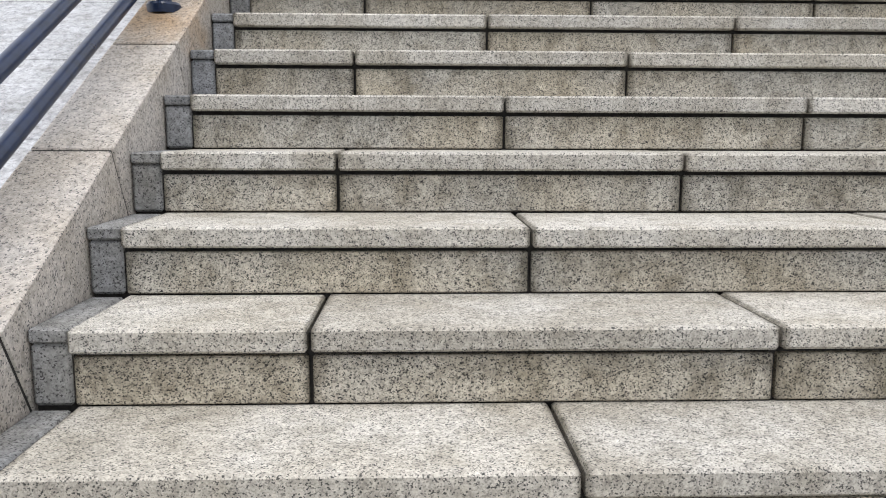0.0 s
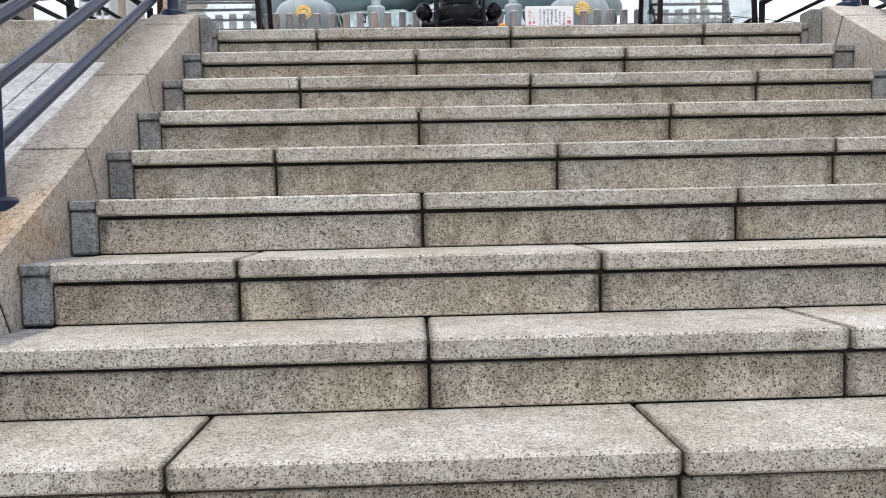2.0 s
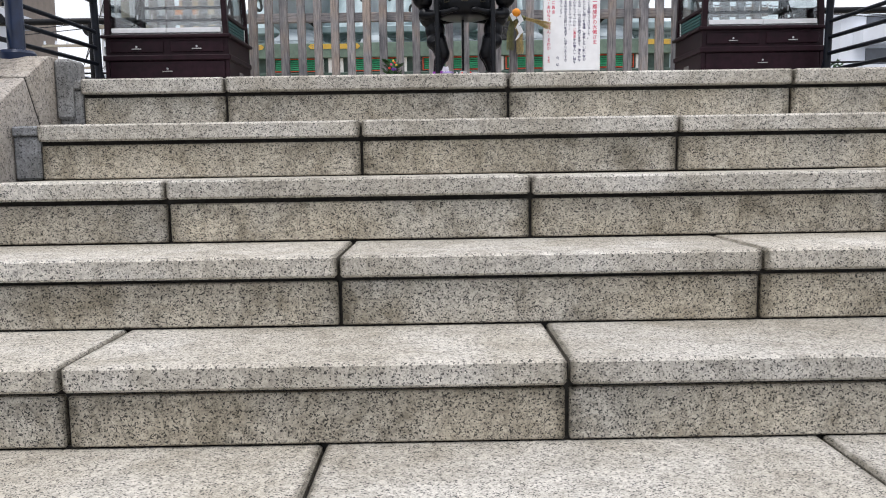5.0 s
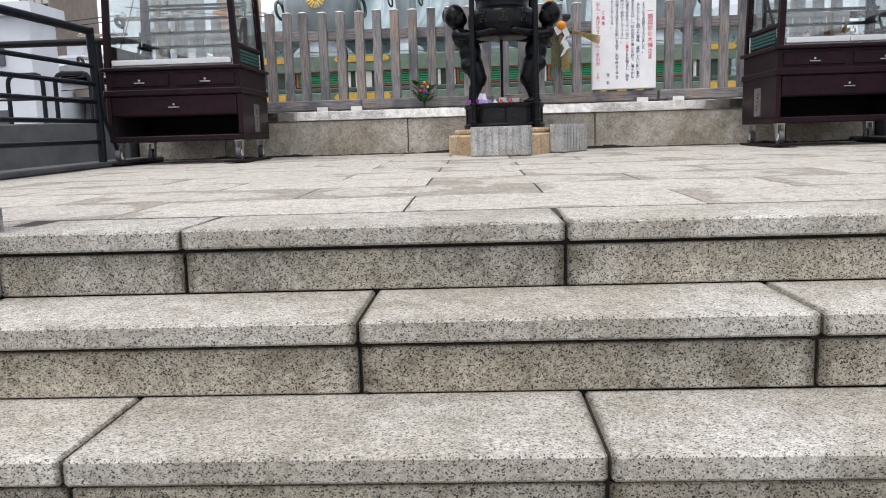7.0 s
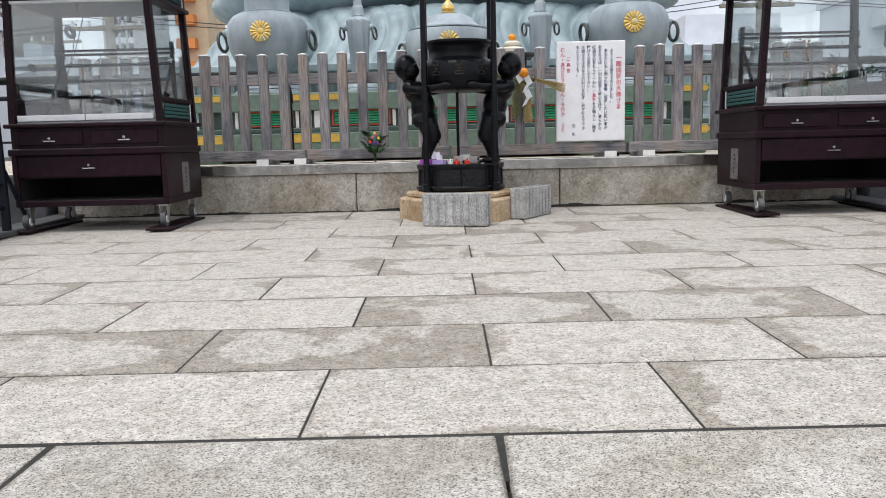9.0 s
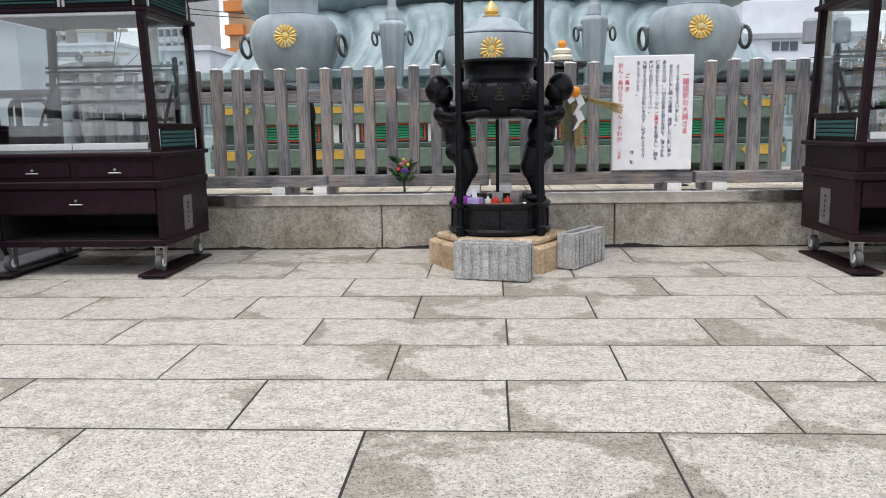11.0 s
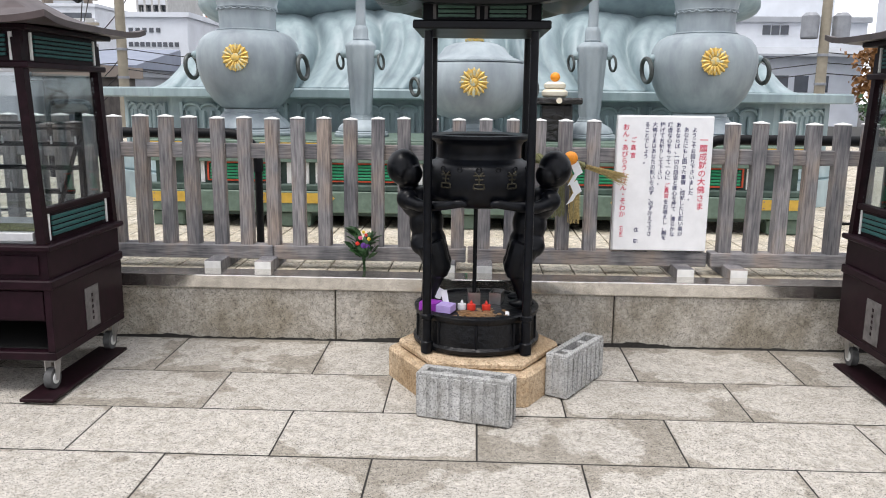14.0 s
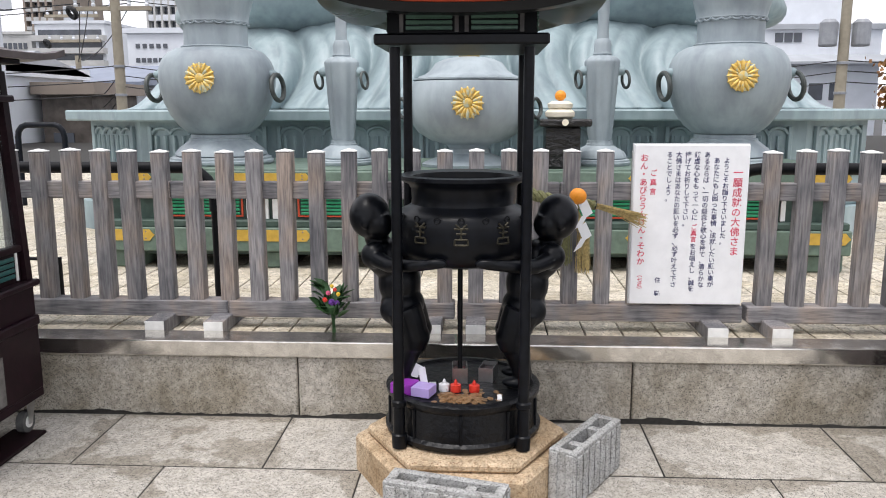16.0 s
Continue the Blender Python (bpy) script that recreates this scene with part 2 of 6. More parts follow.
M_FILL = granite("grey_filler_granite", (0.32, 0.33, 0.345), (0.22, 0.23, 0.24), (0.08, 0.08, 0.085), 360.0, (0.7, 0.7, 0.7), 0.4, 0.6, True)
M_PAVE = granite("paving_granite", (0.525, 0.492, 0.44), (0.40, 0.375, 0.335), (0.14, 0.135, 0.125), 330.0, (0.68, 0.66, 0.625), 0.55, 0.58, False, 0.05, 13.0, damp=0.24)
M_WALL = granite("wall_granite", (0.53, 0.495, 0.44), (0.40, 0.37, 0.325), (0.15, 0.145, 0.13), 300.0, (0.66, 0.63, 0.57), 0.38, 0.6, False, 0.08, 5.0)
M_OCHRE = granite("ochre_stone", (0.60, 0.47, 0.325), (0.48, 0.35, 0.22), (0.26, 0.16, 0.09), 300.0, (0.72, 0.66, 0.58), 0.36, 0.56, False, 0.03)
M_APRON = granite("apron_tile", (0.44, 0.45, 0.465), (0.40, 0.405, 0.42), (0.32, 0.32, 0.33), 220.0, (0.86, 0.86, 0.86), 0.4, 0.6, False, 0.04)
M_PLAZA = granite("plaza_tile", (0.70, 0.64, 0.54), (0.59, 0.54, 0.455), (0.32, 0.29, 0.24), 160.0, (0.8, 0.78, 0.72), 0.4, 0.6, False, 0.10)
M_CINDER = granite("concrete_block", (0.50, 0.50, 0.49), (0.40, 0.40, 0.395), (0.10, 0.10, 0.10), 380.0, (0.8, 0.8, 0.79), 0.4, 0.6, False, 0.06, None, 0.95)
M_JOINT = plain("dark_joint", (0.028, 0.026, 0.023), 0.95, 0, 60, 0.3, 0.2)
M_GROUND = plain("street_asphalt", (0.06, 0.06, 0.062), 0.9, 0, 5, 0.2, 0.2)
M_NAVY = plain("navy_painted_steel", (0.010, 0.022, 0.060), 0.30, 0, 30, 0.25, 0.03, 0.4)
M_STEEL = plain("brushed_steel", (0.72, 0.69, 0.64), 0.13, 0.95, 18, 0.16, 0.03)
M_BLACKR = plain("black_painted_rail", (0.005, 0.007, 0.012), 0.45, 0, 30, 0.25, 0.03, 0.18)
M_DKCONC = plain("dark_and_shaded_concrete", (0.062, 0.064, 0.067), 0.85, 0, 8, 0.2, 0.1)
M_WOOD = weathered_wood("weathered_fence_wood")
M_WOODH = weathered_wood("weathered_rail_wood", (0.35, 5.0, 5.0))
M_WHITEP = plain("white_paint", (0.78, 0.78, 0.76), 0.6, 0, 30, 0.06, 0.05)
M_MAROON = plain("maroon_lacquer", (0.015, 0.0048, 0.0085), 0.45, 0, 22, 0.28, 0.08, 0.16, 0.0)
M_MAROON2 = plain("dark_maroon_wood", (0.014, 0.005, 0.0075), 0.5, 0, 26, 0.3, 0.1, 0.15)
M_TEAL = plain("teal_slat", (0.012, 0.085, 0.082), 0.5, 0, 30, 0.15, 0.03)
M_SHADE_CARD = plain("black_shade_and_card", (0.01, 0.009, 0.009), 0.8, 0, 20, 0.2, 0)
M_ALU = plain("pale_aluminium", (0.62, 0.63, 0.64), 0.4, 0.3, 30, 0.06, 0.02)
M_CHROME = plain("zinc_caster", (0.5, 0.5, 0.5), 0.3, 0.9, 40, 0.1, 0.02)
M_RUBBER = plain("grey_rubber", (0.10, 0.10, 0.10), 0.7, 0, 40, 0.2, 0.05)
M_ROOFM = plain("tarnished_copper_roof", (0.095, 0.072, 0.07), 0.45, 0.45, 9, 0.22, 0.05)
M_ROOFK = plain("black_lacquer_roof", (0.007, 0.008, 0.009), 0.3, 0.0, 12, 0.3, 0.03, 0.25)
M_BLACK = plain("black_bronze", (0.0035, 0.0043, 0.0065), 0.34, 0.0, 34, 0.4, 0.22, 0.20)
M_BLACKM = plain("matt_black_iron", (0.005, 0.0056, 0.0072), 0.52, 0.0, 34, 0.3, 0.2, 0.18)
M_GLASS = glass("cabinet_glass", 0.01, (0.93, 0.955, 0.955), 0.085)
M_BRONZE = patina("verdigris_bronze", (0.90, 1.0, 1.05))
M_URN = patina("grey_bronze", (0.98, 0.98, 1.05), 0.30, 0.8)
M_ROBE = patina("pale_verdigris", (0.80, 0.88, 0.93), 0.20, 0.7)
M_GOLD = worn_gilt("gold_leaf")
M_GREEN = plain("faded_green_paint", (0.13, 0.19, 0.15), 0.6, 0, 20, 0.15, 0.05)
M_GREENB = plain("bright_green_louvre", (0.02, 0.30, 0.14), 0.5, 0, 20, 0.12, 0.03)
M_RED = plain("vermilion_trim", (0.62, 0.085, 0.035), 0.5, 0, 20, 0.1, 0.03)
M_YEL = plain("yellow_brass_plate", (0.62, 0.40, 0.07), 0.45, 0.2, 20, 0.1, 0.05)
M_BOARD = plain("white_sign_board", (0.90, 0.905, 0.92), 0.45, 0, 20, 0.03, 0.01)
M_TRED = plain("red_lettering", (0.70, 0.06, 0.12), 0.6, 0, 20, 0.05, 0)
M_TBLUE = plain("navy_lettering", (0.035, 0.04, 0.13), 0.6, 0, 20, 0.05, 0)
M_STRAW = plain("rice_straw", (0.50, 0.38, 0.16), 0.8, 0, 90, 0.3, 0.3)
M_STRAWG = plain("green_straw", (0.20, 0.20, 0.09), 0.8, 0, 90, 0.3, 0.3)
M_ORANGE = plain("orange_peel", (0.85, 0.30, 0.015), 0.42, 0, 180, 0.08, 0.3)
M_PAPER = plain("white_paper", (0.82, 0.83, 0.85), 0.7, 0, 20, 0.03, 0.02)
M_MOCHI = plain("ivory_rice_cake", (0.76, 0.70, 0.56), 0.5, 0, 20, 0.05, 0.02)
M_BAG = plain("black_plastic_wrap", (0.010, 0.0095, 0.0095), 0.22, 0, 24, 0.3, 1.0, deep=0.03)
M_LEAF = plain("leaf_green", (0.025, 0.075, 0.022), 0.5, 0, 40, 0.3, 0.1)
M_PURPLE = plain("purple_card", (0.30, 0.03, 0.42), 0.5, 0, 20, 0.08, 0)
M_LILAC = plain("lilac_card", (0.50, 0.38, 0.75), 0.5, 0, 20, 0.08, 0)
M_REDW = plain("red_wax", (0.75, 0.05, 0.03), 0.35, 0, 20, 0.08, 0)
M_COPPER = plain("coins", (0.40, 0.24, 0.12), 0.4, 0.6, 90, 0.3, 0.1)
M_FPINK = plain("pink_petal", (0.70, 0.12, 0.25), 0.6, 0, 40, 0.1, 0)
M_FYEL = plain("yellow_petal", (0.80, 0.55, 0.05), 0.6, 0, 40, 0.1, 0)
M_BLUEROOF = plain("blue_grey_metal_roof", (0.21, 0.24, 0.31), 0.5, 0, 1.5, 0.08, 0)
M_DKBROWN = plain("dark_brown_boards", (0.10, 0.085, 0.075), 0.8, 0, 3.0, 0.3, 0)
M_CONC = plain("building_concrete", (0.52, 0.52, 0.51), 0.8, 0, 1.2, 0.08, 0)
M_BWHITE = plain("building_white", (0.71, 0.74, 0.785), 0.8, 0, 0.8, 0.06, 0)
M_BGREY = plain("building_grey", (0.40, 0.42, 0.45), 0.7, 0, 0.8, 0.08, 0)
M_BTAN = plain("building_tan", (0.55, 0.42, 0.27), 0.8, 0, 0.8, 0.08, 0)
M_BORANGE = plain("building_orange", (0.60, 0.22, 0.06), 0.8, 0, 0.8, 0.08, 0)
M_BBROWN = plain("building_brown", (0.30, 0.25, 0.21), 0.8, 0, 0.8, 0.1, 0)
M_WINDOW = plain("far_window", (0.09, 0.10, 0.12), 0.2, 0, 0.8, 0.2, 0)
M_POLE = plain("concrete_pole", (0.32, 0.285, 0.22), 0.85, 0, 6, 0.1, 0.05)
M_WIRE = plain("cable_black", (0.02, 0.02, 0.02), 0.6, 0, 6, 0.1, 0)
M_TRANSF = plain("transformer_grey", (0.30, 0.315, 0.34), 0.5, 0.2, 6, 0.1, 0)
M_AUTUMN = plain("autumn_leaves", (0.26, 0.12, 0.035), 0.7, 0, 14, 0.4, 0.2)


# ---- mesh helpers ----
def mesh_of(name, bm):
    me = bpy.data.meshes.new(name)
    bmesh.ops.recalc_face_normals(bm, faces=bm.faces)
    bm.to_mesh(me)
    bm.free()
    return me


def part(name, bm, material, parent=None, label="", smooth=False):
    me = mesh_of(name, bm)
    me.materials.append(material)
    if smooth:
        me.shade_smooth()
        if smooth != "full":
            me.set_sharp_from_angle(angle=radians(38))
    ob = new(name, me)
    if parent:
        ob.parent = parent
    if label:
        ob["label"] = label
    return ob


def thing(name, label, category, group="", kind="", at=(0, 0, 0)):
    ob = new(name)
    ob.empty_display_size = 0.1
    ob.location = at
    return tagged(ob, label, category, group, kind)


def structure(name, bm, material, label="", category="", smooth=False):
    return tagged(part(name, bm, material, None, "", smooth), label, category, "", "structure")


def box(x0, x1, y0, y1, z0, z1, bev=0.0, bm=None, seg=1):
    own = bmesh.new()
    vs = [own.verts.new((x, y, z)) for x in (x0, x1) for y in (y0, y1) for z in (z0, z1)]
    for f in ((0, 1, 3, 2), (4, 6, 7, 5), (0, 4, 5, 1), (2, 3, 7, 6), (0, 2, 6, 4), (1, 5, 7, 3)):
        own.faces.new([vs[i] for i in f])
    if bev:
        bmesh.ops.bevel(own, geom=own.edges[:], offset=bev, segments=seg, affect='EDGES', profile=0.5)
    return merge(bm, own)


def merge(bm, own, m=None):
    if m is not None:
        own.transform(m)
    if bm is None:
        return own
    me = bpy.data.meshes.new("tmp")
    own.to_mesh(me)
    own.free()
    bm.from_mesh(me)
    bpy.data.meshes.remove(me)
    return bm


def prism(poly, axis, a, b, bm=None, bev=0.0):
    """A polygon of 2D points pushed along an axis from a to b."""
    own = bmesh.new()
    put = {"x": lambda p, t: (t, p[0], p[1]), "y": lambda p, t: (p[0], t, p[1]), "z": lambda p, t: (p[0], p[1], t)}[axis]
    lo = [own.verts.new(put(p, a)) for p in poly]
    hi = [own.verts.new(put(p, b)) for p in poly]
    own.faces.new(lo[::-1])
    own.faces.new(hi)
    n = len(poly)
    for i in range(n):
        own.faces.new((lo[i], lo[(i + 1) % n], hi[(i + 1) % n], hi[i]))
    bmesh.ops.recalc_face_normals(own, faces=own.faces)
    if bev:
        bmesh.ops.bevel(own, geom=own.edges[:], offset=bev, segments=1, affect='EDGES', profile=0.5)
    return merge(bm, own)


def lathe(prof, cx, cy, bm=None, n=32, squash=1.0, flutes=0, depth=0.0):
    own = bmesh.new()
    rings = []
    for r, z in prof:
        ring = []
        for i in range(n):
            a = 2 * math.pi * i / n
            rr = r * (1 - depth * (0.5 + 0.5 * math.cos(flutes * a))) if flutes else r
            ring.append(own.verts.new((cx + rr * math.cos(a), cy + squash * rr * math.sin(a), z)))
        rings.append(ring)
    for p, q in zip(rings, rings[1:]):
        for i in range(n):
            own.faces.new((p[i], p[(i + 1) % n], q[(i + 1) % n], q[i]))
    own.faces.new(rings[0][::-1])
    own.faces.new(rings[-1])
    return merge(bm, own)


def tube(pts, r, bm=None, n=10, r2=None):
    own = bmesh.new()
    pts = [Vector(p) for p in pts]
    rings = []
    for i, p in enumerate(pts):
        d = (pts[min(i + 1, len(pts) - 1)] - pts[max(i - 1, 0)]).normalized()
        u = d.orthogonal().normalized() if i == 0 else (u - d * u.dot(d)).normalized()
        w = d.cross(u)
        rr = r if r2 is None else r + (r2 - r) * i / (len(pts) - 1)
        rings.append([own.verts.new(p + (u * math.cos(2 * math.pi * k / n) + w * math.sin(2 * math.pi * k / n)) * rr) for k in range(n)])
    for p, q in zip(rings, rings[1:]):
        for k in range(n):
            own.faces.new((p[k], p[(k + 1) % n], q[(k + 1) % n], q[k]))
    own.faces.new(rings[0][::-1])
    own.faces.new(rings[-1])
    return merge(bm, own)


def ball(c, r, bm=None, u=20, v=14, m=None):
    own = bmesh.new()
    bmesh.ops.create_uvsphere(own, u_segments=u, v_segments=v, radius=1.0)
    r = (r, r, r) if isinstance(r, (int, float)) else r
    own.transform(Matrix.Translation(c) @ (m or Matrix()) @ Matrix.Diagonal((*r, 1)))
    return merge(bm, own)


def ring(c, big, small, normal, bm=None, n=20, k=8):
    q = Vector(normal).to_track_quat('Z', 'Y').to_matrix()
    pts = [Vector(c) + q @ Vector((big * math.cos(2 * math.pi * i / n), big * math.sin(2 * math.pi * i / n), 0)) for i in range(n + 1)]
    return tube(pts, small, bm, k)


def cylinder(p, q, r, bm=None, n=16, r2=None):
    return tube([p, q], r, bm, n, r2)


AXIS = 0.60

# ---- large structure ----
RUN, RISE, TOP_Y, TOP_Z = 0.2695, 0.1437, 4.046, -0.046
STEPS = 19
X_L, X_R = -0.624, 1.866          # ends of the treads
C_L, C_R = -0.700, 1.954         # inner faces of the curbs
GROUND = -2.93


def floor_z(y):
    return -0.05 + 0.018 * (y - 4.05)


def nose(i):
    return TOP_Y - RUN * i, TOP_Z - RISE * i


def curb_z(y):
    return -0.906 + 0.5445 * (y - 2.328)


bm = bmesh.new()
vs = [bm.verts.new(p) for p in ((-900, -900, GROUND), (900, -900, GROUND), (900, 900, GROUND), (-900, 900, GROUND))]
bm.faces.new(vs)
structure("ground", bm, M_GROUND, "grey asphalt street level reaching the horizon", "ground")

# the stair's concrete core, dark in the joints between the stones
poly = [(TOP_Y + 0.1, GROUND), (TOP_Y + 0.1, TOP_Z - 0.02)]
for i in range(STEPS):
    y, z = nose(i)
    poly += [(y + 0.035, z - 0.015), (y + 0.035, z - RISE - 0.015)]
poly += [(poly[-1][0], GROUND)]
stair = structure("stairs", prism(poly, "x", C_L + 0.004, C_R - 0.004), M_JOINT, "wide granite staircase with overhanging treads and dirty joints", "stairs")
floor = structure("floor", prism([(TOP_Y + 0.104, GROUND), (8.34, GROUND), (8.34, floor_z(8.34) - 0.0012), (TOP_Y + 0.104, floor_z(TOP_Y + 0.1) - 0.0012)], "x", -2.12, 3.32),
                  M_JOINT, "landing paved with pale speckled granite slabs", "floor")
apron_l = structure("trim_1", prism([(-1.2, GROUND), (4.1, GROUND), (4.1, curb_z(4.1) - 0.225), (-0.95, curb_z(-0.95) - 0.225), (-1.2, GROUND + 0.02)], "x", -2.12, -0.884), M_JOINT,
                    "sloping apron of pale grey tiles beside the stairs", "apron")
apron_r = structure("trim_2", prism([(-1.2, GROUND), (4.1, GROUND), (4.1, curb_z(4.1) - 0.225), (-0.95, curb_z(-0.95) - 0.225), (-1.2, GROUND + 0.02)], "x", 2.15, 3.32), M_JOINT,
                    "sloping apron of pale grey tiles beside the stairs", "apron")
structure("wall_1", box(-2.12, -0.70, 4.102, 4.149, -0.8, 0.02, 0.006), M_WALL, "granite edge wall of the landing beside the curb", "wall")
structure("wall_2", box(1.966, 3.32, 4.102, 4.149, -0.8, 0.02, 0.006), M_WALL, "granite edge wall of the landing beside the curb", "wall")
wall = structure("wall_north", box(-2.12, 3.32, 8.36, 8.60, GROUND, 0.27), M_JOINT, "low retaining wall of rough grey granite blocks", "wall")
structure("coping", box(-2.12, 3.32, 8.312, 8.46, 0.288, 0.357, 0.006, seg=2), M_STEEL, "brushed steel coping along the low granite wall", "coping")
# dark grey of these side walls stands in for the shadow on them
for n, x0, x1 in (("wall_3", -9.0, -2.124), ("wall_4", 3.324, 10.2)):
    structure(n, box(x0, x1, 8.20, 8.458, GROUND, 0.33, 0.01), M_DKCONC, "concrete retaining wall with its shadow put in as dark grey", "wall")
plaza = structure("pavement", box(-16.0, 17.2, 8.46, 34.0, GROUND, 0.318), M_JOINT, "raised plaza paved with beige tiles behind the fence", "pavement")
for n, x0, x1 in (("kerb_1", -2.12, -1.92), ("kerb_2", 3.12, 3.32)):
    structure(n, prism([(4.155, floor_z(4.2) + 0.003), (8.30, floor_z(8.3) + 0.003), (8.30, floor_z(8.3) + 0.035), (4.155, floor_z(4.2) + 0.035)], "x", x0, x1, None, 0.008), M_DKCONC,
              "low dark kerb along the edge of the landing", "kerb")


# ---- stair rails and landing rails ----
def mirror(x):
    return 2 * AXIS + 0.066 - x


def stair_rail(side):
    px = (lambda x: x) if side < 0 else mirror
    t = thing("stair_railing", "navy painted steel tube railing on the sloping granite curb", "railing", "stair railings")
    x = px(-0.805)
    for y in (0.89, 2.575, 4.06):
        zb = curb_z(y) if y < 4 else 0.022
        part("post", cylinder((x, y, zb - 0.01), (x, y, zb + 0.85), 0.024, None, 18), M_NAVY, t, "", True)
        part("base_flange", lathe([(0.050, zb - 0.018), (0.052, zb + 0.006), (0.046, zb + 0.014), (0.028, zb + 0.017)], x, y), M_NAVY, t, "round bolted flange", True)
    xr = px(-0.872)
    for d in (0.075, 0.23, 0.385, 0.545, 0.85):
        y0, y1 = 0.30, 4.05
        part("rail", tube([(xr, y0, curb_z(y0) + d), (xr, y1, curb_z(y1) + d - 0.01)], 0.0195, None, 16), M_NAVY, t, "", True)
    return t


def landing_rail(side):
    px = (lambda x: x) if side < 0 else (lambda x: 2 * AXIS - x)
    t = thing("landing_railing", "black painted metal railing with six bars along the landing", "railing", "landing railings")
    x = px(-1.97)
    for y in (4.30, 5.85, 7.42):
        zb = floor_z(y) + 0.03
        part("post", tube([(x, y, zb), (x, y, zb + 0.30), (x, y - 0.012, zb + 0.60), (x, y - 0.03, zb + 0.84)], 0.026, None, 12), M_BLACKR, t, "", True)
    for z in (0.86, 0.645, 0.535, 0.425, 0.305, 0.175):
        part("bar", tube([(x, 4.30, z - 0.04), (x, 7.40, z)], 0.024 if z > 0.8 else 0.014, None, 12), M_BLACKR, t, "thick top rail" if z > 0.8 else "", True)
    for z in (0.86, 0.645, 0.535, 0.425, 0.305, 0.175):
        part("bar", tube([(px(-0.86), 4.09, z - 0.04), (x, 4.30, z - 0.04)], 0.024 if z > 0.8 else 0.014, None, 12), M_BLACKR, t, "", True)
    part("brace", tube([(x, 7.44, 0.40), (px(-1.93), 7.60, 0.05)], 0.012, None, 8), M_BLACKR, t, "", True)
    return t


for side in (-1, 1):
    stair_rail(side)
    landing_rail(side)


# ---- fence on the plaza edge ----
FY = 8.652
PZ = 0.32


def fence():
    t = thing("wooden_fence", "weathered grey wooden picket fence with white-painted post tops", "fence")
    post = box(-0.033, 0.033, -0.033, 0.033, 0.40, 1.115, 0.004)
    me = mesh_of("post", post)
    me.materials.append(M_WOOD)
    cap = bmesh.new()
    a = [cap.verts.new((x, y, 1.1155)) for x, y in ((-0.0335, -0.0335), (0.0335, -0.0335), (0.0335, 0.0335), (-0.0335, 0.0335))]
    b = [cap.verts.new((x, y, 1.1195)) for x, y in ((-0.0335, -0.0335), (0.0335, -0.0335), (0.0335, 0.0335), (-0.0335, 0.0335))]
    top = cap.verts.new((0, 0, 1.1295))
    for i in range(4):
        cap.faces.new((a[i], a[(i + 1) % 4], b[(i + 1) % 4], b[i]))
        cap.faces.new((b[i], b[(i + 1) % 4], top))
    cap.faces.new(a[::-1])
    cm = mesh_of("post_top", cap)
    cm.materials.append(M_WHITEP)
    for k in range(-6, 32):
        x = -1.154 + 0.139 * k
        p = new("post", me)
        p.parent = t
        p.location = (x + random.uniform(-0.004, 0.004), FY, random.uniform(-0.006, 0.004))
        p.rotation_euler = (random.uniform(-0.008, 0.008), random.uniform(-0.01, 0.01), random.uniform(-0.08, 0.08))
        c = new("post_top", cm)
        c.parent = p
    for x0, x1 in ((-2.05, -0.455), (-0.449, 0.565), (0.575, 1.815), (1.835, 3.25)):
        part("bottom_rail", box(x0, x1, FY - 0.045, FY + 0.045, 0.378, 0.452, 0.005), M_WOODH, t)
    for x0, x1 in ((-2.05, -0.70), (-0.70, 1.02), (1.02, 1.905), (1.905, 3.25)):
        part("middle_rail", box(x0 + 0.002, x1 - 0.002, FY - 0.012, FY + 0.040, 0.908, 0.984, 0.004), M_WOODH, t)
    for x in (-1.95, -0.735, -0.475, 0.47, 0.66, 1.675, 1.94, 3.1):
        part("bearer", box(x - 0.043, x + 0.043, 8.470, 8.86, PZ + 0.011, 0.394, 0.003), M_WOOD, t)
        part("bearer_end", box(x - 0.0415, x + 0.0415, 8.4645, 8.4695, PZ + 0.012, 0.392), M_WHITEP, t, "white-painted sawn end")
    return t


fence()


